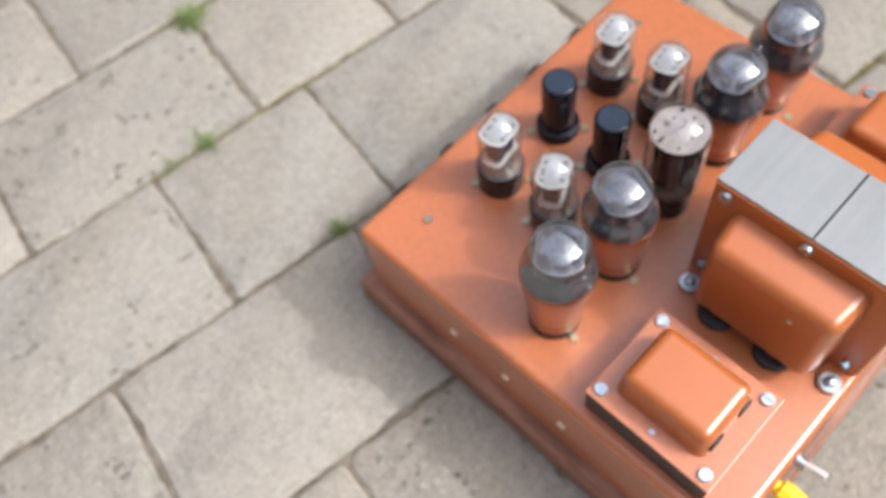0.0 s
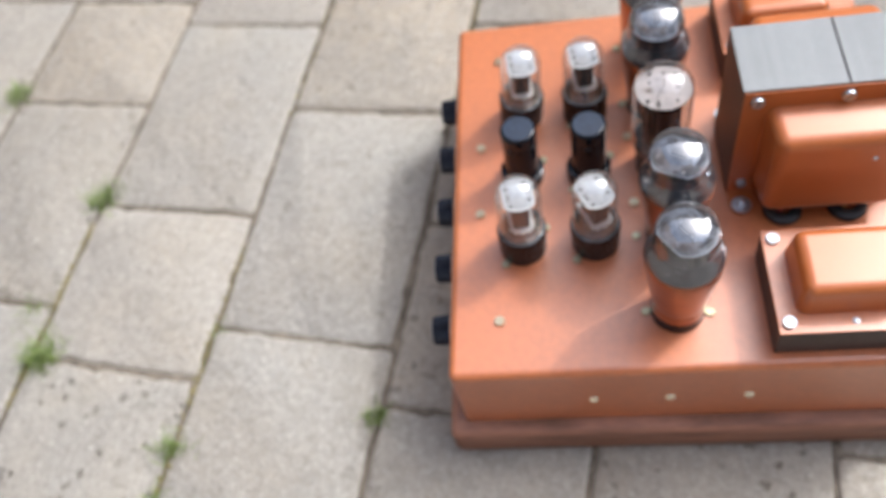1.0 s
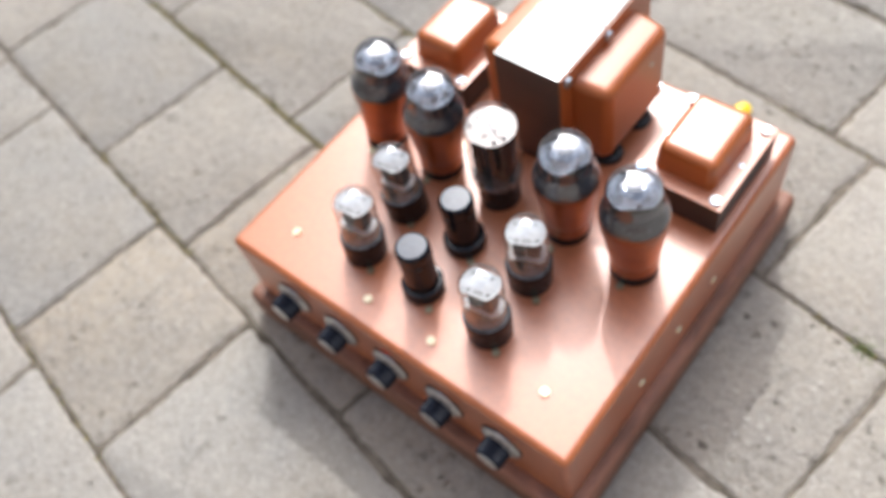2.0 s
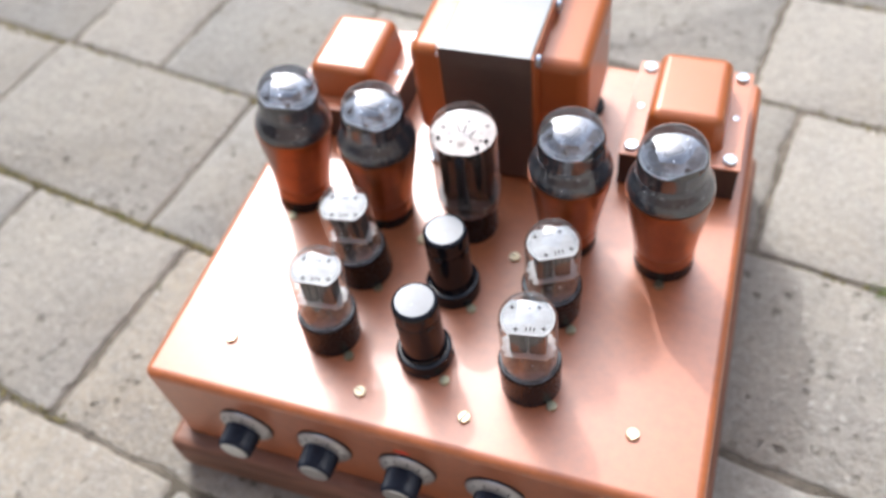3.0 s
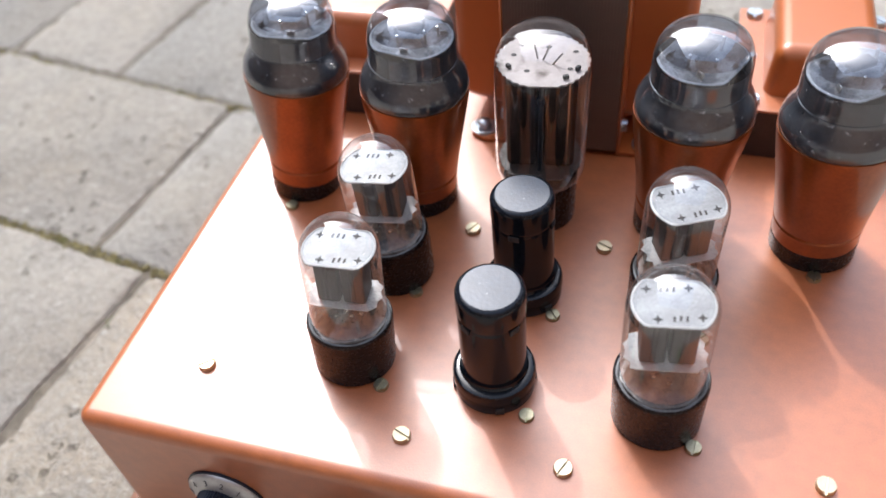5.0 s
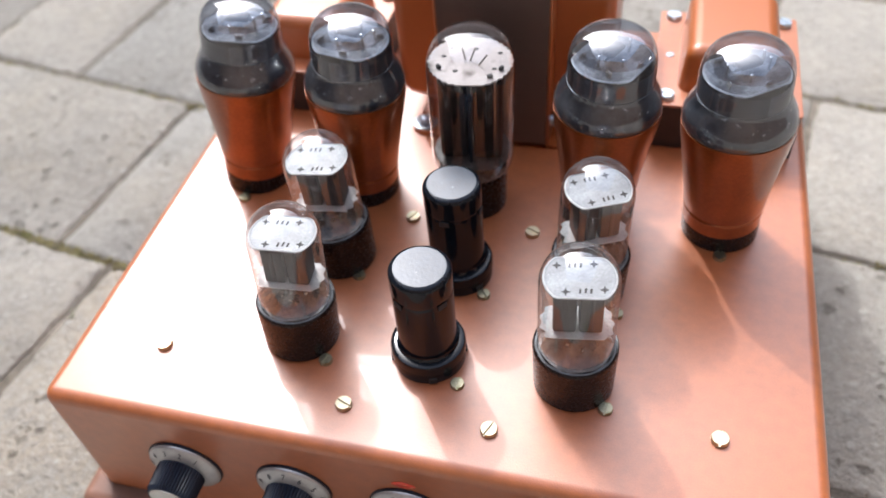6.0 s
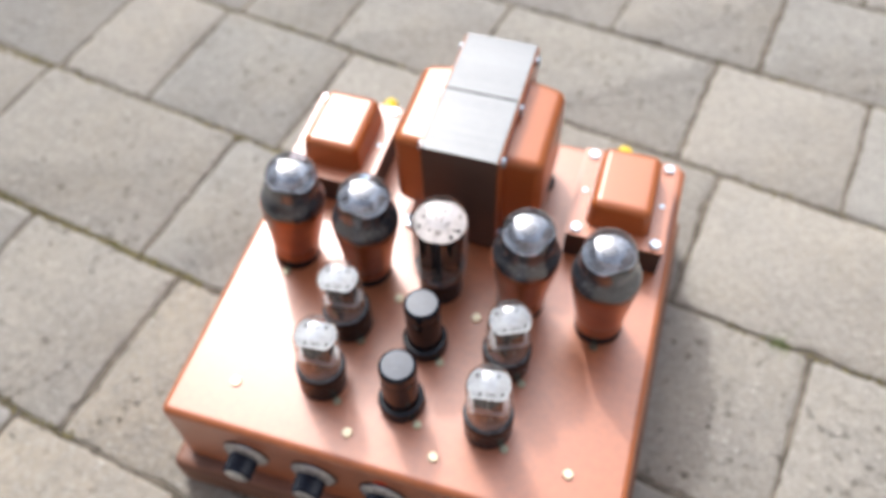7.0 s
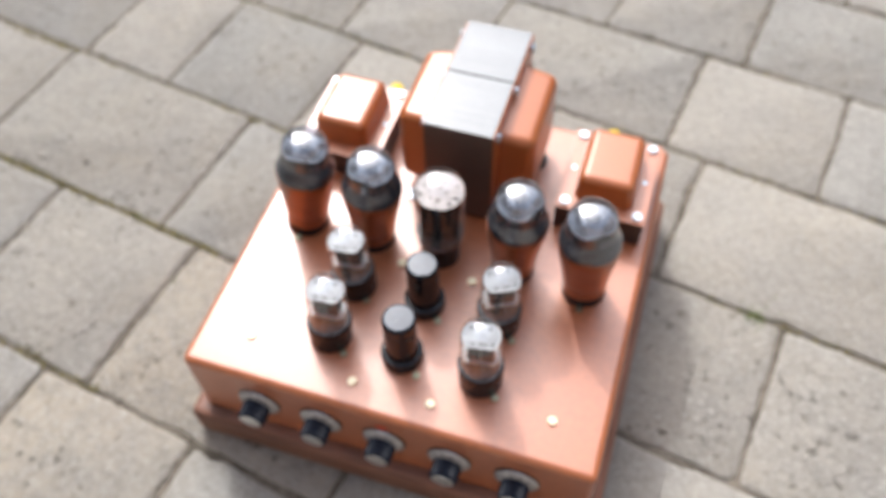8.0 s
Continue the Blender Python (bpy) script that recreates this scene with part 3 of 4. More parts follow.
# ---- vacuum tubes ----
for x, y in ((-0.123, -0.051), (-0.117, -0.006), (-0.063, -0.051), (-0.059, -0.006), (0.059, -0.051), (0.063, -0.006), (0.119, -0.050), (0.122, -0.009),
             (-0.0455, -0.142), (-0.0745, -0.114), (-0.046, -0.092), (-0.0745, -0.064), (0.076, -0.143), (0.047, -0.114), (0.0755, -0.093), (0.0465, -0.064),
             (0.014, -0.143), (-0.0145, -0.114), (0.0150, -0.093), (-0.014, -0.064)):
    s = part("socket_screw", slotted_head(0.0031, 0.0018, 0.0008, 0.0008, random.uniform(0, 180)), BRASS_OLD, amp, "dull brass socket screw")
    s.location = (x, y, TOP)


def seated(x, y, turn, lean):
    """A tube's place on the chassis; lean: degrees by which it tips towards +x and +y in its socket."""
    return pose(x, y, TOP - 0.0004, -lean[1], lean[0], 0) @ pose(0, 0, 0, 0, 0, turn)


def mica_outline(r, cut, teeth=0, depth=0.0):
    """A disc with two flat sides, toothed round its rim where teeth is given."""
    pts = []
    n = 72 if teeth else 40
    for i in range(n):
        a = 2 * math.pi * i / n
        q = r - (depth if teeth and (i * teeth // n * 2 + (i * teeth * 2 // n)) % 2 else 0)
        x, y = q * math.cos(a), q * math.sin(a)
        pts.append((x, max(-cut, min(cut, y))))
    return pts


def mica_lip(edge, z):
    """A narrow raised rim along a mica's outline."""
    rim = bmesh.new()
    for k in range(len(edge)):
        a, b = Vector(edge[k]), Vector(edge[(k + 1) % len(edge)])
        rim.faces.new([rim.verts.new((*p, h)) for p, h in ((a, z), (b, z), (b * 0.95, z + 0.0003), (a * 0.95, z + 0.0003))])
    return rim


def power_tube(x, y, turn, lean):
    th = empty("power_tube", seated(x, y, turn, lean))
    tagged(th, "shouldered power vacuum tube, copper-coated below and smoky glass above", "vacuum tube", "power tubes in a row")
    part("base", spin([(0, 0), (0.0174, 0), (0.0178, 0.0006), (0.0179, 0.0092), (0.0172, 0.0099), (0, 0.0099)], 56), BAKELITE, th, "black bakelite base")
    coat = [(0.0178, 0.0096), (0.0180, 0.0158), (0.0182, 0.0171), (0.0177, 0.0177), (0.0177, 0.0184), (0.0183, 0.0190), (0.0195, 0.0300), (0.0212, 0.0425), (0.0228, 0.0535), (0.0237, 0.0600), (0.0241, 0.0642), (0.02405, 0.0655), (0.0234, 0.0655)]
    part("copper_coating", spin(coat, 64), COATING, th, "shiny copper coating on the lower bulb")
    # one smoky bulb from the shoulder to the crown
    skin = [(0.0234, 0.0650), (0.0240, 0.0662), (0.02405, 0.0682), (0.0234, 0.0712), (0.0220, 0.0744), (0.0205, 0.0770), (0.0195, 0.0796), (0.0191, 0.0830), (0.0190, 0.0870), (0.01885, 0.0900), (0.0184, 0.0930), (0.0178, 0.0952)]
    part("glass_bulb", spin(skin, 64), HAZY_GLASS, th, "smoky dusty glass bulb above the coating")
    crown = [(0.0178, 0.0952), (0.0170, 0.0970), (0.0157, 0.0989), (0.0131, 0.1010), (0.0093, 0.1024), (0.0045, 0.1031), (0, 0.1033)]
    part("crown", spin(crown, 64), FLASHED_GLASS, th, "blue-grey getter flash on the crown of the bulb")
    # soot inside the shoulder and a thinner film up the neck, each a little inside the glass
    part("carbon_coating", spin([(0.0229, 0.0650), (0.0235, 0.0665), (0.02355, 0.0682), (0.0229, 0.0710), (0.0216, 0.0741), (0.0201, 0.0768), (0.0191, 0.0796), (0.0184, 0.0798)], 64), CARBON, th, "dark grey soot inside the shoulder")
    film = spin([(0.0187, 0.0790), (0.0186, 0.0830), (0.0185, 0.0870), (0.0183, 0.0890)], 64)
    for f in film.faces:
        a = math.degrees(math.atan2(f.calc_center_median().y, f.calc_center_median().x)) % 360
        f.material_index = 1 if 150 < a < 205 or 262 < a < 318 or 20 < a < 60 else 0
    part("neck_coating", film, [CARBON_THIN, CARBON_PALE], th, "thin grey soot film inside the neck, patchy")
    part("anode", box(-0.0130, 0.0130, -0.0080, 0.0080, 0.045, 0.0886, 0.002, 2), ANODE, th, "dark grey anode plates")
    plate = part("mica", prism(mica_outline(0.0176, 0.0146), 0.0890, 0.0896), MICA_DARK, th, "grey mica spacer", smooth=0)
    part("mica_edge", mica_lip(mica_outline(0.0176, 0.0146), 0.0896), MICA, plate, "pale lip round the spacer", smooth=0)
    for px, py, turn in ((-0.0125, -0.0050, 70), (0.0120, 0.0065, 40), (0.0020, -0.0115, 5), (-0.0060, 0.0112, -20)):
        tab = part("mica_tab", box(-0.0019, 0.0019, -0.0002, 0.0002, 0.0, 0.0026, 0.0001, 1), NICKEL, plate, "bright bent tab")
        tab.matrix_basis = pose(px, py, 0.0895, 18, 0, turn)
    rod = None
    for px, py, h in ((-0.0085, 0.002, 1.0), (0.0080, -0.003, 1.15), (0.002, 0.0085, 0.8), (-0.0030, -0.0065, 0.7), (0.0105, 0.0040, 0.9)):
        rod = repeat(rod) if rod else part("support_rod", spin([(0.0006, 0.0), (0.0006, 0.0060), (0, 0.0062)], 8), NICKEL, th, "bright support rod")
        rod.matrix_basis = pose(px, py, 0.0894, 4, -3, 0) @ Matrix.Diagonal((1, 1, h, 1))
    cup = part("getter", box(-0.0052, 0.0052, -0.0030, 0.0030, 0.0928, 0.0954, 0.0010, 3), GETTER, th, "blue-black getter cup")
    part("getter_strap", box(-0.0070, 0.0070, -0.0006, 0.0006, 0.0918, 0.0927, 0.0002, 1), NICKEL, cup, "thin strap under the getter")
    return th


for spot in ((-0.1225, -0.0305, 12, (5.6, 4.0)), (-0.062, -0.030, -8, (3.1, 0.6)), (0.0585, -0.027, 65, (0.8, -0.2)), (0.1183, -0.0295, 35, (-2.6, 0.3))):
    power_tube(*spot)


def ragged(r, cut, teeth, depth, seed):
    """A mica disc with two flat sides whose round ends are torn into uneven teeth."""
    rnd = random.Random(seed)
    pts = []
    for i in range(teeth * 2):
        a = 2 * math.pi * (i + rnd.uniform(-0.2, 0.2)) / (teeth * 2)
        q = r - (depth * rnd.uniform(0.6, 1.2) if i % 2 else rnd.uniform(0, depth * 0.25))
        x, y = q * math.cos(a), q * math.sin(a)
        pts.append((x, max(-cut, min(cut, y))))
    return pts


def small_tube(x, y, turn, lean, tall):
    th = empty("signal_tube", seated(x, y, turn, lean))
    tagged(th, "clear glass signal vacuum tube with a brown bakelite base", "vacuum tube", "signal tubes near the front")
    base = part("base", spin([(0, 0), (0.0163, 0), (0.0168, 0.0008), (0.0173, 0.0235), (0.01715, 0.0247), (0.0168, 0.0251), (0.0163, 0.0250), (0.0158, 0.0240), (0.0, 0.0222)], 56), BAKELITE, th, "dark brown bakelite base")
    part("cement", spin([(0.0163, 0.0249), (0.0158, 0.0252), (0.0153, 0.0249), (0.0150, 0.0240)], 48, None, 0.008), CEMENT, base, "thin grey ring of cement round the glass")
    skin = [(0.0140, 0.0230), (0.0151, 0.0255), (0.0153, 0.0290), (0.0153, tall)] + dome(0.0153, tall, 0.0150, 10, 0.9)
    part("glass_bulb", spin(skin, 56), GLASS, th, "clear glass bulb")
    zm = tall + 0.0024
    plate = part("top_mica", prism(mica_outline(0.0138, 0.0104), zm, zm + 0.0005), MICA, th, "bright mica spacer with small dark slots", smooth=0)
    part("mica_edge", mica_lip(mica_outline(0.0138, 0.0104), zm + 0.0005), MICA_EDGE, plate, "pale lip round the spacer", smooth=0)
    holes = bmesh.new()
    for hx, hy in ((-0.0085, 0.0058), (0.0052, 0.0068), (-0.0052, -0.0072), (0.0088, -0.0058)):
        prism([(hx + 0.0017 * math.cos(a) * (1 if i % 2 == 0 else 0.38), hy + 0.0021 * math.sin(a) * (1 if i % 2 == 0 else 0.38)) for i, a in enumerate([math.pi / 4 * k for k in range(8)])], zm + 0.0004, zm + 0.0007, holes)
    for hx, hy in ((-0.0038, 0.006), (-0.0017, 0.0062), (0.0004, 0.006), (0.0000, -0.0068), (0.0020, -0.0064), (0.0040, -0.0066)):
        prism([(hx - 0.0005, hy - 0.0011), (hx + 0.0003, hy - 0.0011), (hx + 0.0005, hy + 0.0011), (hx - 0.0003, hy + 0.0011)], zm + 0.0004, zm + 0.0007, holes)
    part("mica_slots", holes, HOLE, plate, smooth=0)
    seed = int(1000 * (x + 1) + 100 * (y + 1))
    part("lower_mica", prism(ragged(0.0148, 0.0082, 17, 0.0017, seed), 0.0375, 0.0379), MICA_WHITE, th, "torn white lower mica spacer", smooth=0)
    for s in (-1, 1):
        anode = part("anode", box(s * 0.0050 - 0.0045, s * 0.0050 + 0.0045, -0.0056, 0.0056, 0.0380, zm, 0.0012, 2), ANODE, th, "grey anode plate")
        for f in (-1, 1):
            part("anode_rib", box(s * 0.0050 - 0.0009, s * 0.0050 + 0.0009, f * 0.0056 - 0.0006, f * 0.0056 + 0.0006, 0.0392, zm - 0.0012, 0.0003, 1), ANODE, anode)
    rnd = random.Random(seed)
    wire = None
    for k in range(9):
        a = 2 * math.pi * k / 9
        wire = repeat(wire) if wire else part("lead_wire", spin([(0.0005, 0.0), (0.0006, 0.004), (0.0004, 0.0085)], 6), NICKEL, th, "bright lead wire")
        wire.matrix_basis = pose(0.0072 * math.cos(a), 0.0072 * math.sin(a), 0.0262, rnd.uniform(-45, 45), rnd.uniform(-45, 45), 0)
    part("stem", spin([(0.0148, 0.0238), (0.0128, 0.0242), (0.0095, 0.0262), (0.0065, 0.0292), (0.003, 0.0325), (0, 0.0328)], 28, None, 0.06), STEM, th, "brownish glass stem")
    bead = None
    for k in range(7):
        a = 0.6 + 0.9 * k
        bead = repeat(bead) if bead else part("bead", spin([(0, -0.0011), (0.0009, -0.0006), (0.0011, 0), (0.0009, 0.0006), (0, 0.0011)], 10), NICKEL, th, "glinting weld bead")
        bead.matrix_basis = pose(0.0095 * math.cos(a) * rnd.uniform(0.5, 1), 0.0095 * math.sin(a) * rnd.uniform(0.5, 1), 0.0285 + rnd.uniform(0, 0.003))
    return th


for spot in ((-0.061, -0.1295, 6, (2.0, 4.0), 0.0590), (-0.0585, -0.080, 6, (-2.1, 0.3), 0.0587), (0.0613, -0.1305, 8, (-0.8, 1.5), 0.0608), (0.0607, -0.0793, 25, (0.8, 0.1), 0.0597)):
    small_tube(*spot)


def metal_tube(x, y, turn, lean):
    th = empty("metal_tube", seated(x, y, turn, lean))
    tagged(th, "black enamelled metal-shell vacuum tube with a flanged base", "vacuum tube", "metal tubes in the middle")
    base = [(0, 0), (0.0156, 0), (0.0160, 0.0006), (0.0160, 0.0046), (0.0156, 0.0052), (0.0156, 0.0058), (0.0163, 0.0064), (0.0163, 0.0098), (0.0158, 0.0110), (0.0140, 0.0118), (0, 0.0118)]
    part("base", spin(base, 48), BLACK_PAINT, th, "black flanged wafer base")
    for k in range(4):
        a = 90 * k + 20
        notch = part("notch", box(-0.0018, 0.0018, -0.0006, 0.0004, 0.0008, 0.0042, 0.0003, 1), HOLE, th, "small notch in the base")
        notch.matrix_basis = pose(0.016 * math.cos(radians(a)), 0.016 * math.sin(radians(a)), 0, 0, 0, a + 90)
    shell = [(0.0136, 0.0116), (0.0130, 0.0126), (0.0126, 0.0140), (0.0126, 0.0432), (0.0122, 0.0441), (0.0122, 0.0453), (0.0128, 0.0463), (0.0128, 0.0542), (0.0127, 0.0550), (0.0124, 0.0557), (0.0120, 0.0562), (0.0114, 0.0566), (0.0108, 0.05675)]
    part("shell", spin(shell, 56), BLACK_PAINT, th, "glossy black steel shell with a rolled edge")
    part("shell_top", spin([(0.0108, 0.0567), (0.0106, 0.0569), (0.0, 0.0570)], 56), BLACK_TOP, th, "dusty flat top of the shell, reflected sky blue in its colour", smooth=15)
    for k in range(4):
        a = 90 * k + 55
        dent = part("dimple", box(-0.0022, 0.0022, -0.0003, 0.0003, 0.0420, 0.0448, 0.0003, 1), HOLE, th, "crimp mark")
        dent.matrix_basis = pose(0.0126 * math.cos(radians(a)), 0.0126 * math.sin(radians(a)), 0, 0, 0, a + 90)
    return th


for spot in ((-0.0015, -0.1295, 0, (0.1, 1.0)), (0.0004, -0.0805, 30, (-0.6, 0.9))):
    metal_tube(*spot)


def rectifier(x, y, turn, lean):
    th = empty("rectifier_tube", seated(x, y, turn, lean))
    tagged(th, "large clear glass rectifier tube with silvery mica and black plates", "vacuum tube")
    part("base", spin([(0, 0), (0.0160, 0), (0.0165, 0.0008), (0.0168, 0.0225), (0.0165, 0.0240), (0.0, 0.0240)], 48), BAKELITE, th, "black bakelite base")
    skin = [(0.0150, 0.0238), (0.0172, 0.0250), (0.0190, 0.0275), (0.0198, 0.0310), (0.0200, 0.0360), (0.0201, 0.0800), (0.0198, 0.0842), (0.0189, 0.0888), (0.0170, 0.0928), (0.0140, 0.0957), (0.0097, 0.0976), (0.0046, 0.0984), (0, 0.0986)]
    part("glass_bulb", spin(skin, 60), BRIGHT_GLASS, th, "clear glass bulb")
    top = part("top_mica", prism(mica_outline(0.0192, 0.0180, 34, 0.0008), 0.0838, 0.0844), MICA_BROWN, th, "bright toothed mica disc", smooth=0)
    holes = bmesh.new()
    for hx, hy in ((-0.012, 0.003), (-0.006, -0.008), (0.011, -0.006), (0.013, 0.006), (0.002, 0.009), (-0.009, 0.010)):
        prism([(hx + 0.0012 * math.cos(a), hy + 0.0009 * math.sin(a)) for a in [math.pi / 4 * k for k in range(8)]], 0.0843, 0.0846, holes)
    part("mica_holes", holes, HOLE, top, smooth=0)
    for s in (-1, 1):
        plate = part("plate", box(s * 0.0078 - 0.0068, s * 0.0078 + 0.0068, -0.0094, 0.0094, 0.0350, 0.0836, 0.0026, 4), ANODE_DARK, th, "blackened anode plate")
        for f in (-1, 1):
            part("plate_fin", box(s * 0.0078 - 0.0005, s * 0.0078 + 0.0005, f * 0.0094 - 0.0016, f * 0.0094 + 0.0016, 0.037, 0.082, 0.0003, 1), ANODE_DARK, plate)
            part("plate_seam", box(s * 0.0078 + 0.0035 - 0.0003, s * 0.0078 + 0.0035 + 0.0003, f * 0.0094 - 0.0005, f * 0.0094 + 0.0005, 0.037, 0.082, 0.0001, 1), NICKEL, plate, "bright seam of the plate")
    part("centre_post", spin([(0.0009, 0.0345), (0.0009, 0.0700), (0.0016, 0.0705), (0.0016, 0.0722), (0.0009, 0.0727), (0.0009, 0.0838)], 12), GETTER, th, "dark centre post").location = (0, -0.0105, 0)
    for px, py, turn in ((0.0095, -0.0125, 20), (0.0140, -0.0065, 60), (-0.0135, -0.0060, -50)):
        tab = part("mica_tab", box(-0.0012, 0.0012, -0.0008, 0.0008, 0.0, 0.0018, 0.0003, 1), HOLE, th, "small black tab")
        tab.matrix_basis = pose(px, py, 0.0844, 0, 0, turn)
    part("lower_mica", prism(mica_outline(0.0188, 0.016, 34, 0.0007), 0.0335, 0.0341), SMOKED_MICA, th, "lower mica disc", smooth=0)
    part("stem", spin([(0.0148, 0.0242), (0.0100, 0.0265), (0.0060, 0.0300), (0, 0.0310)], 28, None, 0.03), STEM, th, "glass stem")
    for px, py, tilt, h in ((0.0, 0.0, 20, 0.0075), (-0.0022, 0.001, -12, 0.0070), (0.004, -0.003, 35, 0.0065)):
        rod = part("support_rod", spin([(0.0004, 0.0), (0.0004, h), (0, h)], 8), WIRE, th)
        rod.matrix_basis = pose(px, py, 0.0842, 0, tilt, 0)
    return th


rectifier(-0.003, -0.030, 8, (0.9, 0.0))


# ---- grass and moss in the joints ----
U, V = Vector((0.9871, -0.1599)), Vector((0.1599, 0.9871))


def grass_tuft(x, y, blades, tall, spread):
    rnd = random.Random(int(x * 7919 + y * 104729))
    bm = bmesh.new()
    for _ in range(blades):
        a, lean, h = rnd.uniform(0, 6.283), rnd.uniform(0.15, 1.1), tall * rnd.uniform(0.45, 1.0)
        bx, by = rnd.gauss(0, spread), rnd.gauss(0, spread)
        w = rnd.uniform(0.0005, 0.0010)
        px, py = -math.sin(a) * w, math.cos(a) * w
        last = None
        for k in range(4):
            f = k / 3
            out, up = h * lean * f * f, h * (f - 0.25 * lean * f * f)
            cx, cy, t = bx + math.cos(a) * out, by + math.sin(a) * out, 1 - f * 0.92
            pair = (bm.verts.new((cx - px * t, cy - py * t, up)), bm.verts.new((cx + px * t, cy + py * t, up + 0.0002)))
            if last:
                bm.faces.new((last[0], last[1], pair[1], pair[0]))
            last = pair
    ob = part("grass_tuft", bm, GRASS, None, smooth=60)
    ob.location = (x, y, -0.006)
    return tagged(ob, "small green grass tuft growing from a paving joint", "grass", "grass tufts in the joints", "stuff")


for spot in ((0.075, -0.586, 190, 0.027, 0.009), (-0.100, -0.571, 150, 0.025, 0.008), (0.164, -0.438, 110, 0.019, 0.007), (0.205, -0.443, 50, 0.014, 0.006), (0.143, -0.263, 90, 0.017, 0.005),
             (-0.262, -0.721, 130, 0.022, 0.007), (0.280, 0.066, 80, 0.012, 0.006), (0.055, -0.417, 40, 0.010, 0.004), (-0.276, -0.062, 20, 0.006, 0.002), (0.028, -0.612, 90, 0.012, 0.009),
             (0.245, -0.315, 16, 0.008, 0.003)):
    grass_tuft(*spot)

rnd = random.Random(5)
MOSSY = [(0.110, -0.70, -0.24, 330), (-0.060, -0.62, -0.24, 300), (-0.234, -0.46, -0.25, 60), (-0.580, 0.02, 0.22, 90), (-0.406, 0.03, 0.30, 70), (0.282, -0.5, -0.2, 60),
         (0.110, 0.20, 0.42, 40), (0.277, 0.05, 0.5, 40), (-0.408, -0.5, -0.1, 26), (0.440, -0.3, 0.4, 40)]
corners, sides = [], []
for v, u0, u1, count in MOSSY:
    for _ in range(count * 4):
        c = U * rnd.uniform(u0, u1) + V * (v + rnd.gauss(0, 0.0021))
        r, z, a0, n0 = rnd.choice((0.5, 0.7, 1.0)) * rnd.uniform(0.0010, 0.0024), -0.0028 + rnd.uniform(-0.001, 0.001), rnd.uniform(0, 6.28), len(corners)
        corners += [(c.x + r * f * math.cos(a0 + 1.2566 * k), c.y + r * f * math.sin(a0 + 1.2566 * k), z + h * r * rnd.uniform(0.6, 1.3)) for f, h in ((1.0, 0.0), (0.65, 0.6)) for k in range(5)]
        corners.append((c.x, c.y, z + r * 0.8))
        sides += [(n0 + k, n0 + (k + 1) % 5, n0 + 5 + (k + 1) % 5, n0 + 5 + k) for k in range(5)] + [(n0 + 5 + k, n0 + 5 + (k + 1) % 5, n0 + 10) for k in range(5)]
cushions = bpy.data.meshes.new("moss")
cushions.from_pydata(corners, [], sides)
cushions.materials.append(MOSS)
tagged(new("moss", cushions), "olive moss cushions in the paving joints", "moss", kind="stuff")

# loose grit and crumbs that fill and edge the joints
corners, sides = [], []
for v in (-0.580, -0.407, -0.235, -0.060, 0.111, 0.279, 0.436):
    for _ in range(900):
        c = U * rnd.uniform(-0.8, 0.6) + V * (v + rnd.gauss(0, 0.0026))
        r, z, a0, n0 = rnd.uniform(0.0004, 0.0013), rnd.uniform(-0.0026, -0.0008), rnd.uniform(0, 6.28), len(corners)
        corners += [(c.x + r * math.cos(a0 + 2.094 * k), c.y + r * math.sin(a0 + 2.094 * k) * rnd.uniform(0.6, 1.0), z) for k in range(3)] + [(c.x, c.y, z + r * rnd.uniform(0.7, 1.2))]
        sides += [(n0, n0 + 1, n0 + 3), (n0 + 1, n0 + 2, n0 + 3), (n0 + 2, n0, n0 + 3)]
crumbs = bpy.data.meshes.new("grit")
crumbs.from_pydata(corners, [], sides)
crumbs.materials.append(GRIT)
tagged(new("grit", crumbs), "brown grit and crumbs along the paving joints", "grit", kind="stuff")

# ---- paving blocks ----
pavement = empty("pavement")
tagged(pavement, "weathered grey concrete block paving with sandy joints", "paving", kind="structure")
LINES = [-1.40, -1.235, -1.07, -0.91, -0.748, -0.580, -0.407, -0.235, -0.060, 0.111, 0.279, 0.436, 0.600, 0.765, 0.935, 1.10, 1.265]
SLOPES = {4: 0.006, 5: 0.006, 6: 0.005, 9: -0.008, 10: -0.008, 11: 0.018, 12: 0.01}
JOINTS = {4: [-0.30, -0.137, 0.115, 0.298], 5: [-0.439, -0.262, -0.003, 0.169, 0.425], 6: [-0.560, -0.310, -0.138, 0.121, 0.294, 0.545],
          7: [-0.445, -0.265, -0.008, 0.172, 0.418], 8: [-0.577, -0.315, -0.13, 0.12, 0.293], 9: [-0.442, -0.267, -0.09, 0.165, 0.415],
          10: [-0.303, -0.133, 0.119, 0.286], 11: [-0.175, -0.008, 0.163]}
rnd = random.Random(11)


# blocks of the sandier mix: a spot on each, and how sandy it is
SANDY = [(-0.250, -0.290, 0.9), (-0.360, -0.100, 0.35), (-0.270, -0.120, 0.8), (-0.306, -0.547, 0.7), (-0.319, -0.630, 0.5)]

# blocks with deep pits: a spot on each, and how pitted it is
PITTED = [(-0.392, 0.060, 1.0), (-0.296, -0.130, 0.8), (-0.250, -0.290, 0.8)]


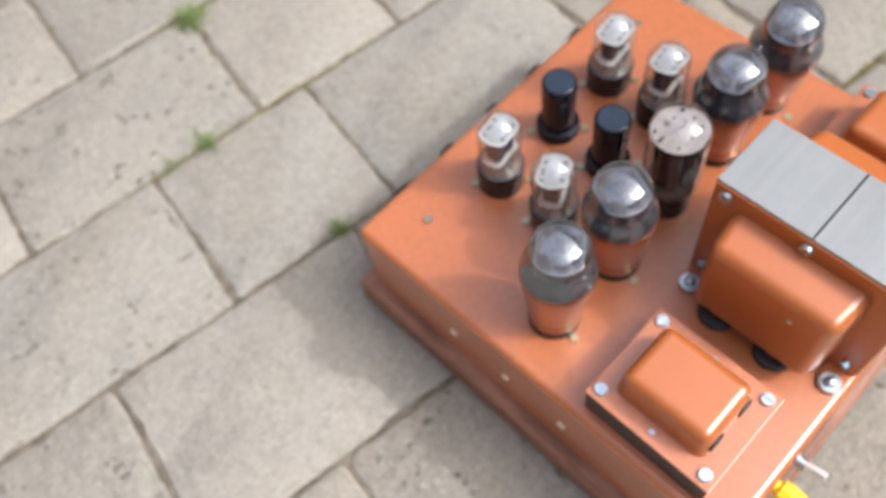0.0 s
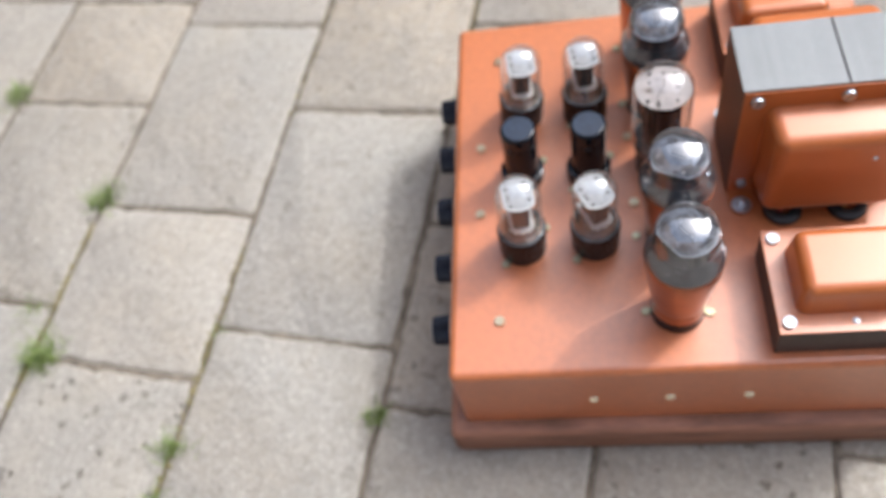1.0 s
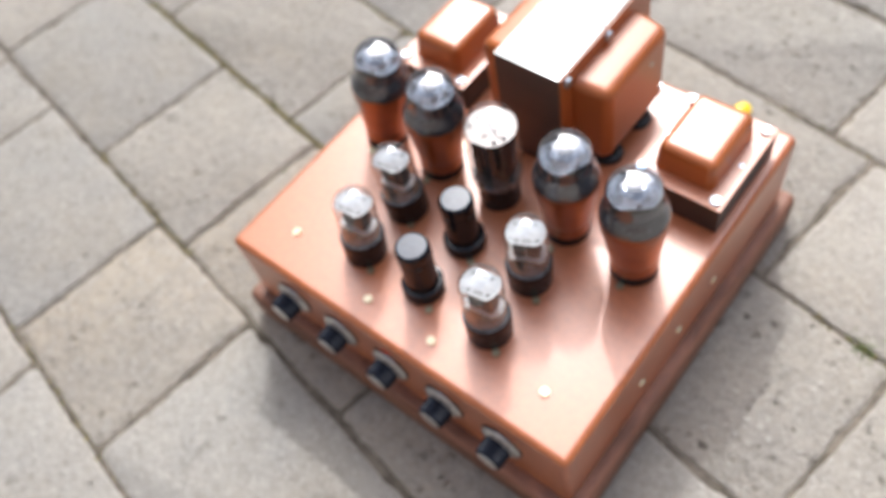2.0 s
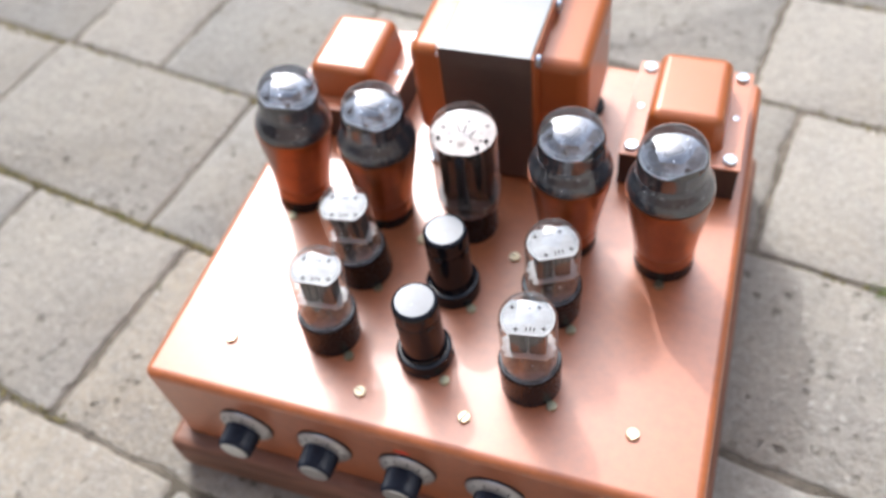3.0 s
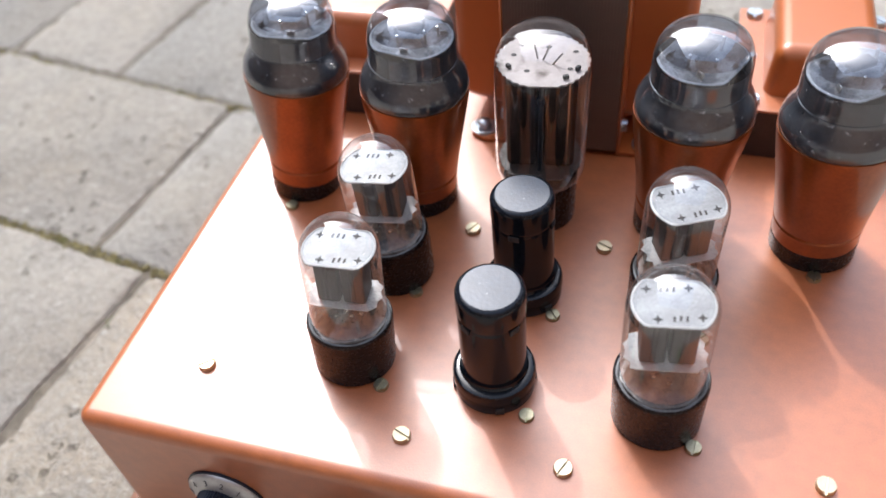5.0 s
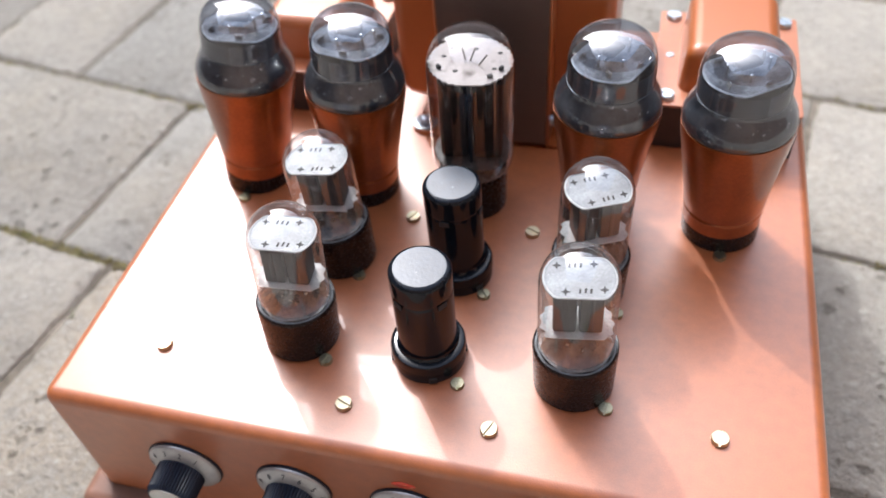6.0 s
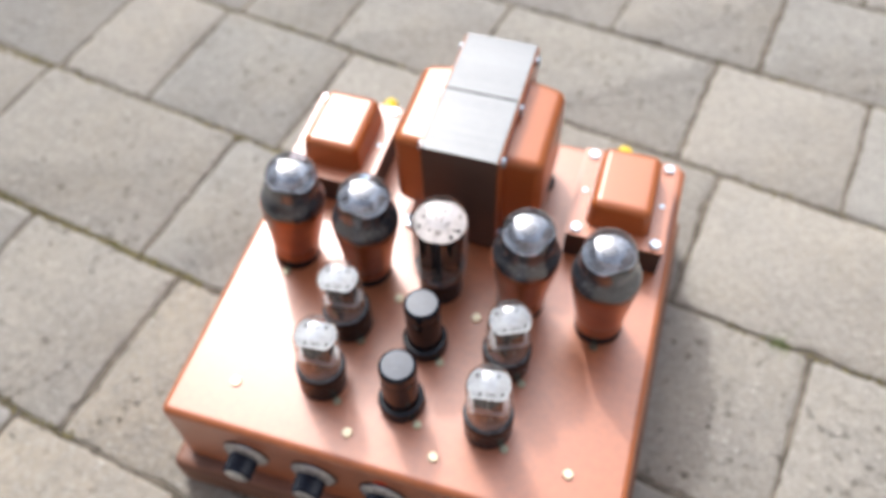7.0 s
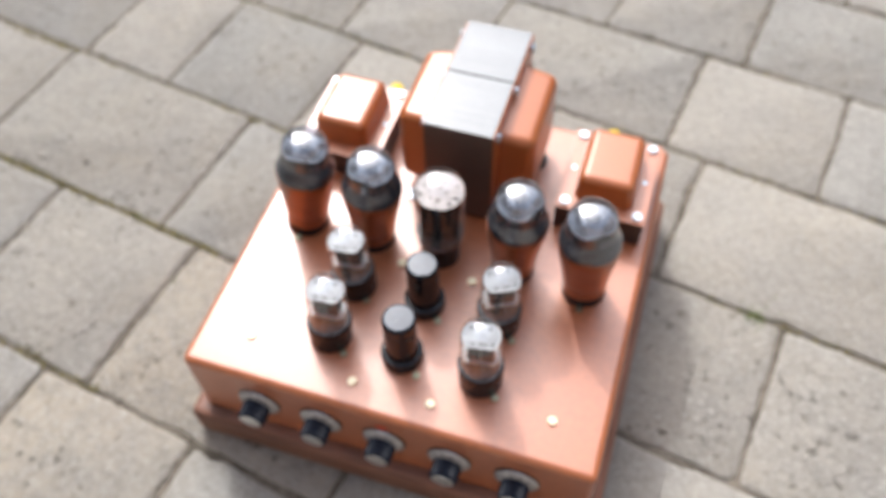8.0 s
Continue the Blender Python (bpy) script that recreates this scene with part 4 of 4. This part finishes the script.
def paver(u0, u1, v0, v1, k0=0.0, k1=0.0):
    v0, v1 = v0 + k0 * (u0 + u1) / 2, v1 + k1 * (u0 + u1) / 2
    gap = 0.0017
    hx, hy = (u1 - u0) / 2 - gap, (v1 - v0) / 2 - gap
    outline = []
    for sx, sy, tx, ty in ((1, -1, 0, 1), (1, 1, -1, 0), (-1, 1, 0, -1), (-1, -1, 1, 0)):
        along = hy if tx == 0 else hx
        c = rnd.uniform(0.002, 0.005)
        steps = 20
        drift = chip = 0.0
        for k in range(steps + 1):
            f = (c / along - 1) + (2 - 2 * c / along) * k / steps
            drift = drift * 0.75 + rnd.gauss(0, 0.0005)
            chip = chip * 0.4 if chip > 0.0004 else (rnd.uniform(0.0015, 0.0038) if rnd.random() < 0.05 else 0.0)
            give = drift + rnd.gauss(0, 0.0003) - chip
            outline.append((sx * (hx + give) if tx == 0 else tx * f * hx, sy * (hy + give) if ty == 0 else ty * f * hy))
    outline = [(x, y + x * (k0 + (k1 - k0) * (y / hy + 1) / 2)) for x, y in outline]
    bm = bmesh.new()
    rings = []
    for inset, z in ((0.0, -0.03), (0.0, -0.0034), (0.0010, -0.0012), (0.0030, 0.0)):
        rings.append([bm.verts.new((x - math.copysign(min(inset * rnd.uniform(0.6, 1.5), abs(x)), x), y - math.copysign(min(inset * rnd.uniform(0.6, 1.5), abs(y)), y), z + (rnd.gauss(0, 0.00025) if inset else 0))) for x, y in outline])
    for a, b in zip(rings, rings[1:]):
        for i in range(len(outline)):
            j = (i + 1) % len(outline)
            bm.faces.new((a[i], a[j], b[j], b[i]))
    bm.faces.new(rings[-1])
    ob = part("paver", bm, PAVER, pavement, smooth=50)
    c = U * (u0 + u1) / 2 + V * (v0 + v1) / 2
    ob.color = (max([tan for x, y, tan in SANDY if abs((Vector((x, y)) - c).dot(U)) < hx and abs((Vector((x, y)) - c).dot(V)) < hy], default=rnd.choice((0, 0, 0, 0.25))),
                max([deep for x, y, deep in PITTED if abs((Vector((x, y)) - c).dot(U)) < hx and abs((Vector((x, y)) - c).dot(V)) < hy], default=0), 0, 1)
    ob.matrix_basis = pose(c.x, c.y, -0.0006 - abs(rnd.gauss(0, 0.0006)), rnd.gauss(0, 0.25), rnd.gauss(0, 0.25), math.degrees(math.atan2(U.y, U.x)))


ends = {}
for k, (v0, v1) in enumerate(zip(LINES, LINES[1:])):
    cuts = list(JOINTS.get(k, [rnd.uniform(-0.1, 0.1)]))
    while cuts[0] > -1.35:
        cuts.insert(0, cuts[0] - rnd.choice((0.125, 0.17, 0.25)))
    while cuts[-1] < 1.35:
        cuts.append(cuts[-1] + rnd.choice((0.125, 0.17, 0.25)))
    ends[k] = (cuts[0], cuts[-1])
    for u0, u1 in zip(cuts, cuts[1:]):
        paver(u0, u1, v0, v1, SLOPES.get(k, 0.0), SLOPES.get(k + 1, 0.0))

# the rest of the yard's paving, out to the walls, in one mesh
corners, sides = [], []
rows = [(v0, v1, *ends[k]) for k, (v0, v1) in enumerate(zip(LINES, LINES[1:]))]
rows += [(LINES[-1] + 0.165 * k, LINES[-1] + 0.165 * (k + 1), 0.0, 0.0) for k in range(24)] + [(LINES[0] - 0.165 * (k + 1), LINES[0] - 0.165 * k, 0.0, 0.0) for k in range(24)]
for v0, v1, left, right in rows:
    spans = []
    while left > -5.2:
        spans.append((left - rnd.choice((0.125, 0.17, 0.25)), left))
        left = spans[-1][0]
    while right < 5.2:
        spans.append((right, right + rnd.choice((0.125, 0.17, 0.25))))
        right = spans[-1][1]
    for u0, u1 in spans:
        block = []
        for inset, z in ((0.0016, -0.03), (0.0016, -0.003), (0.004, -0.0008)):
            for a, b in ((u0 + inset, v0 + inset), (u1 - inset, v0 + inset), (u1 - inset, v1 - inset), (u0 + inset, v1 - inset)):
                p = U * a + V * b
                block.append((p.x, p.y, z))
        if max(max(abs(x), abs(y)) for x, y, z in block) > 4.08:
            continue
        n0 = len(corners)
        corners += block
        for ring in (0, 4):
            sides += [(n0 + ring + q, n0 + ring + (q + 1) % 4, n0 + ring + 4 + (q + 1) % 4, n0 + ring + 4 + q) for q in range(4)]
        sides.append((n0 + 8, n0 + 9, n0 + 10, n0 + 11))
blocks = bpy.data.meshes.new("paving_blocks")
blocks.from_pydata(corners, [], sides)
blocks.materials.append(PAVER_FAR)
rest = tagged(new("paving_blocks", blocks), kind="stuff")
rest.parent = pavement
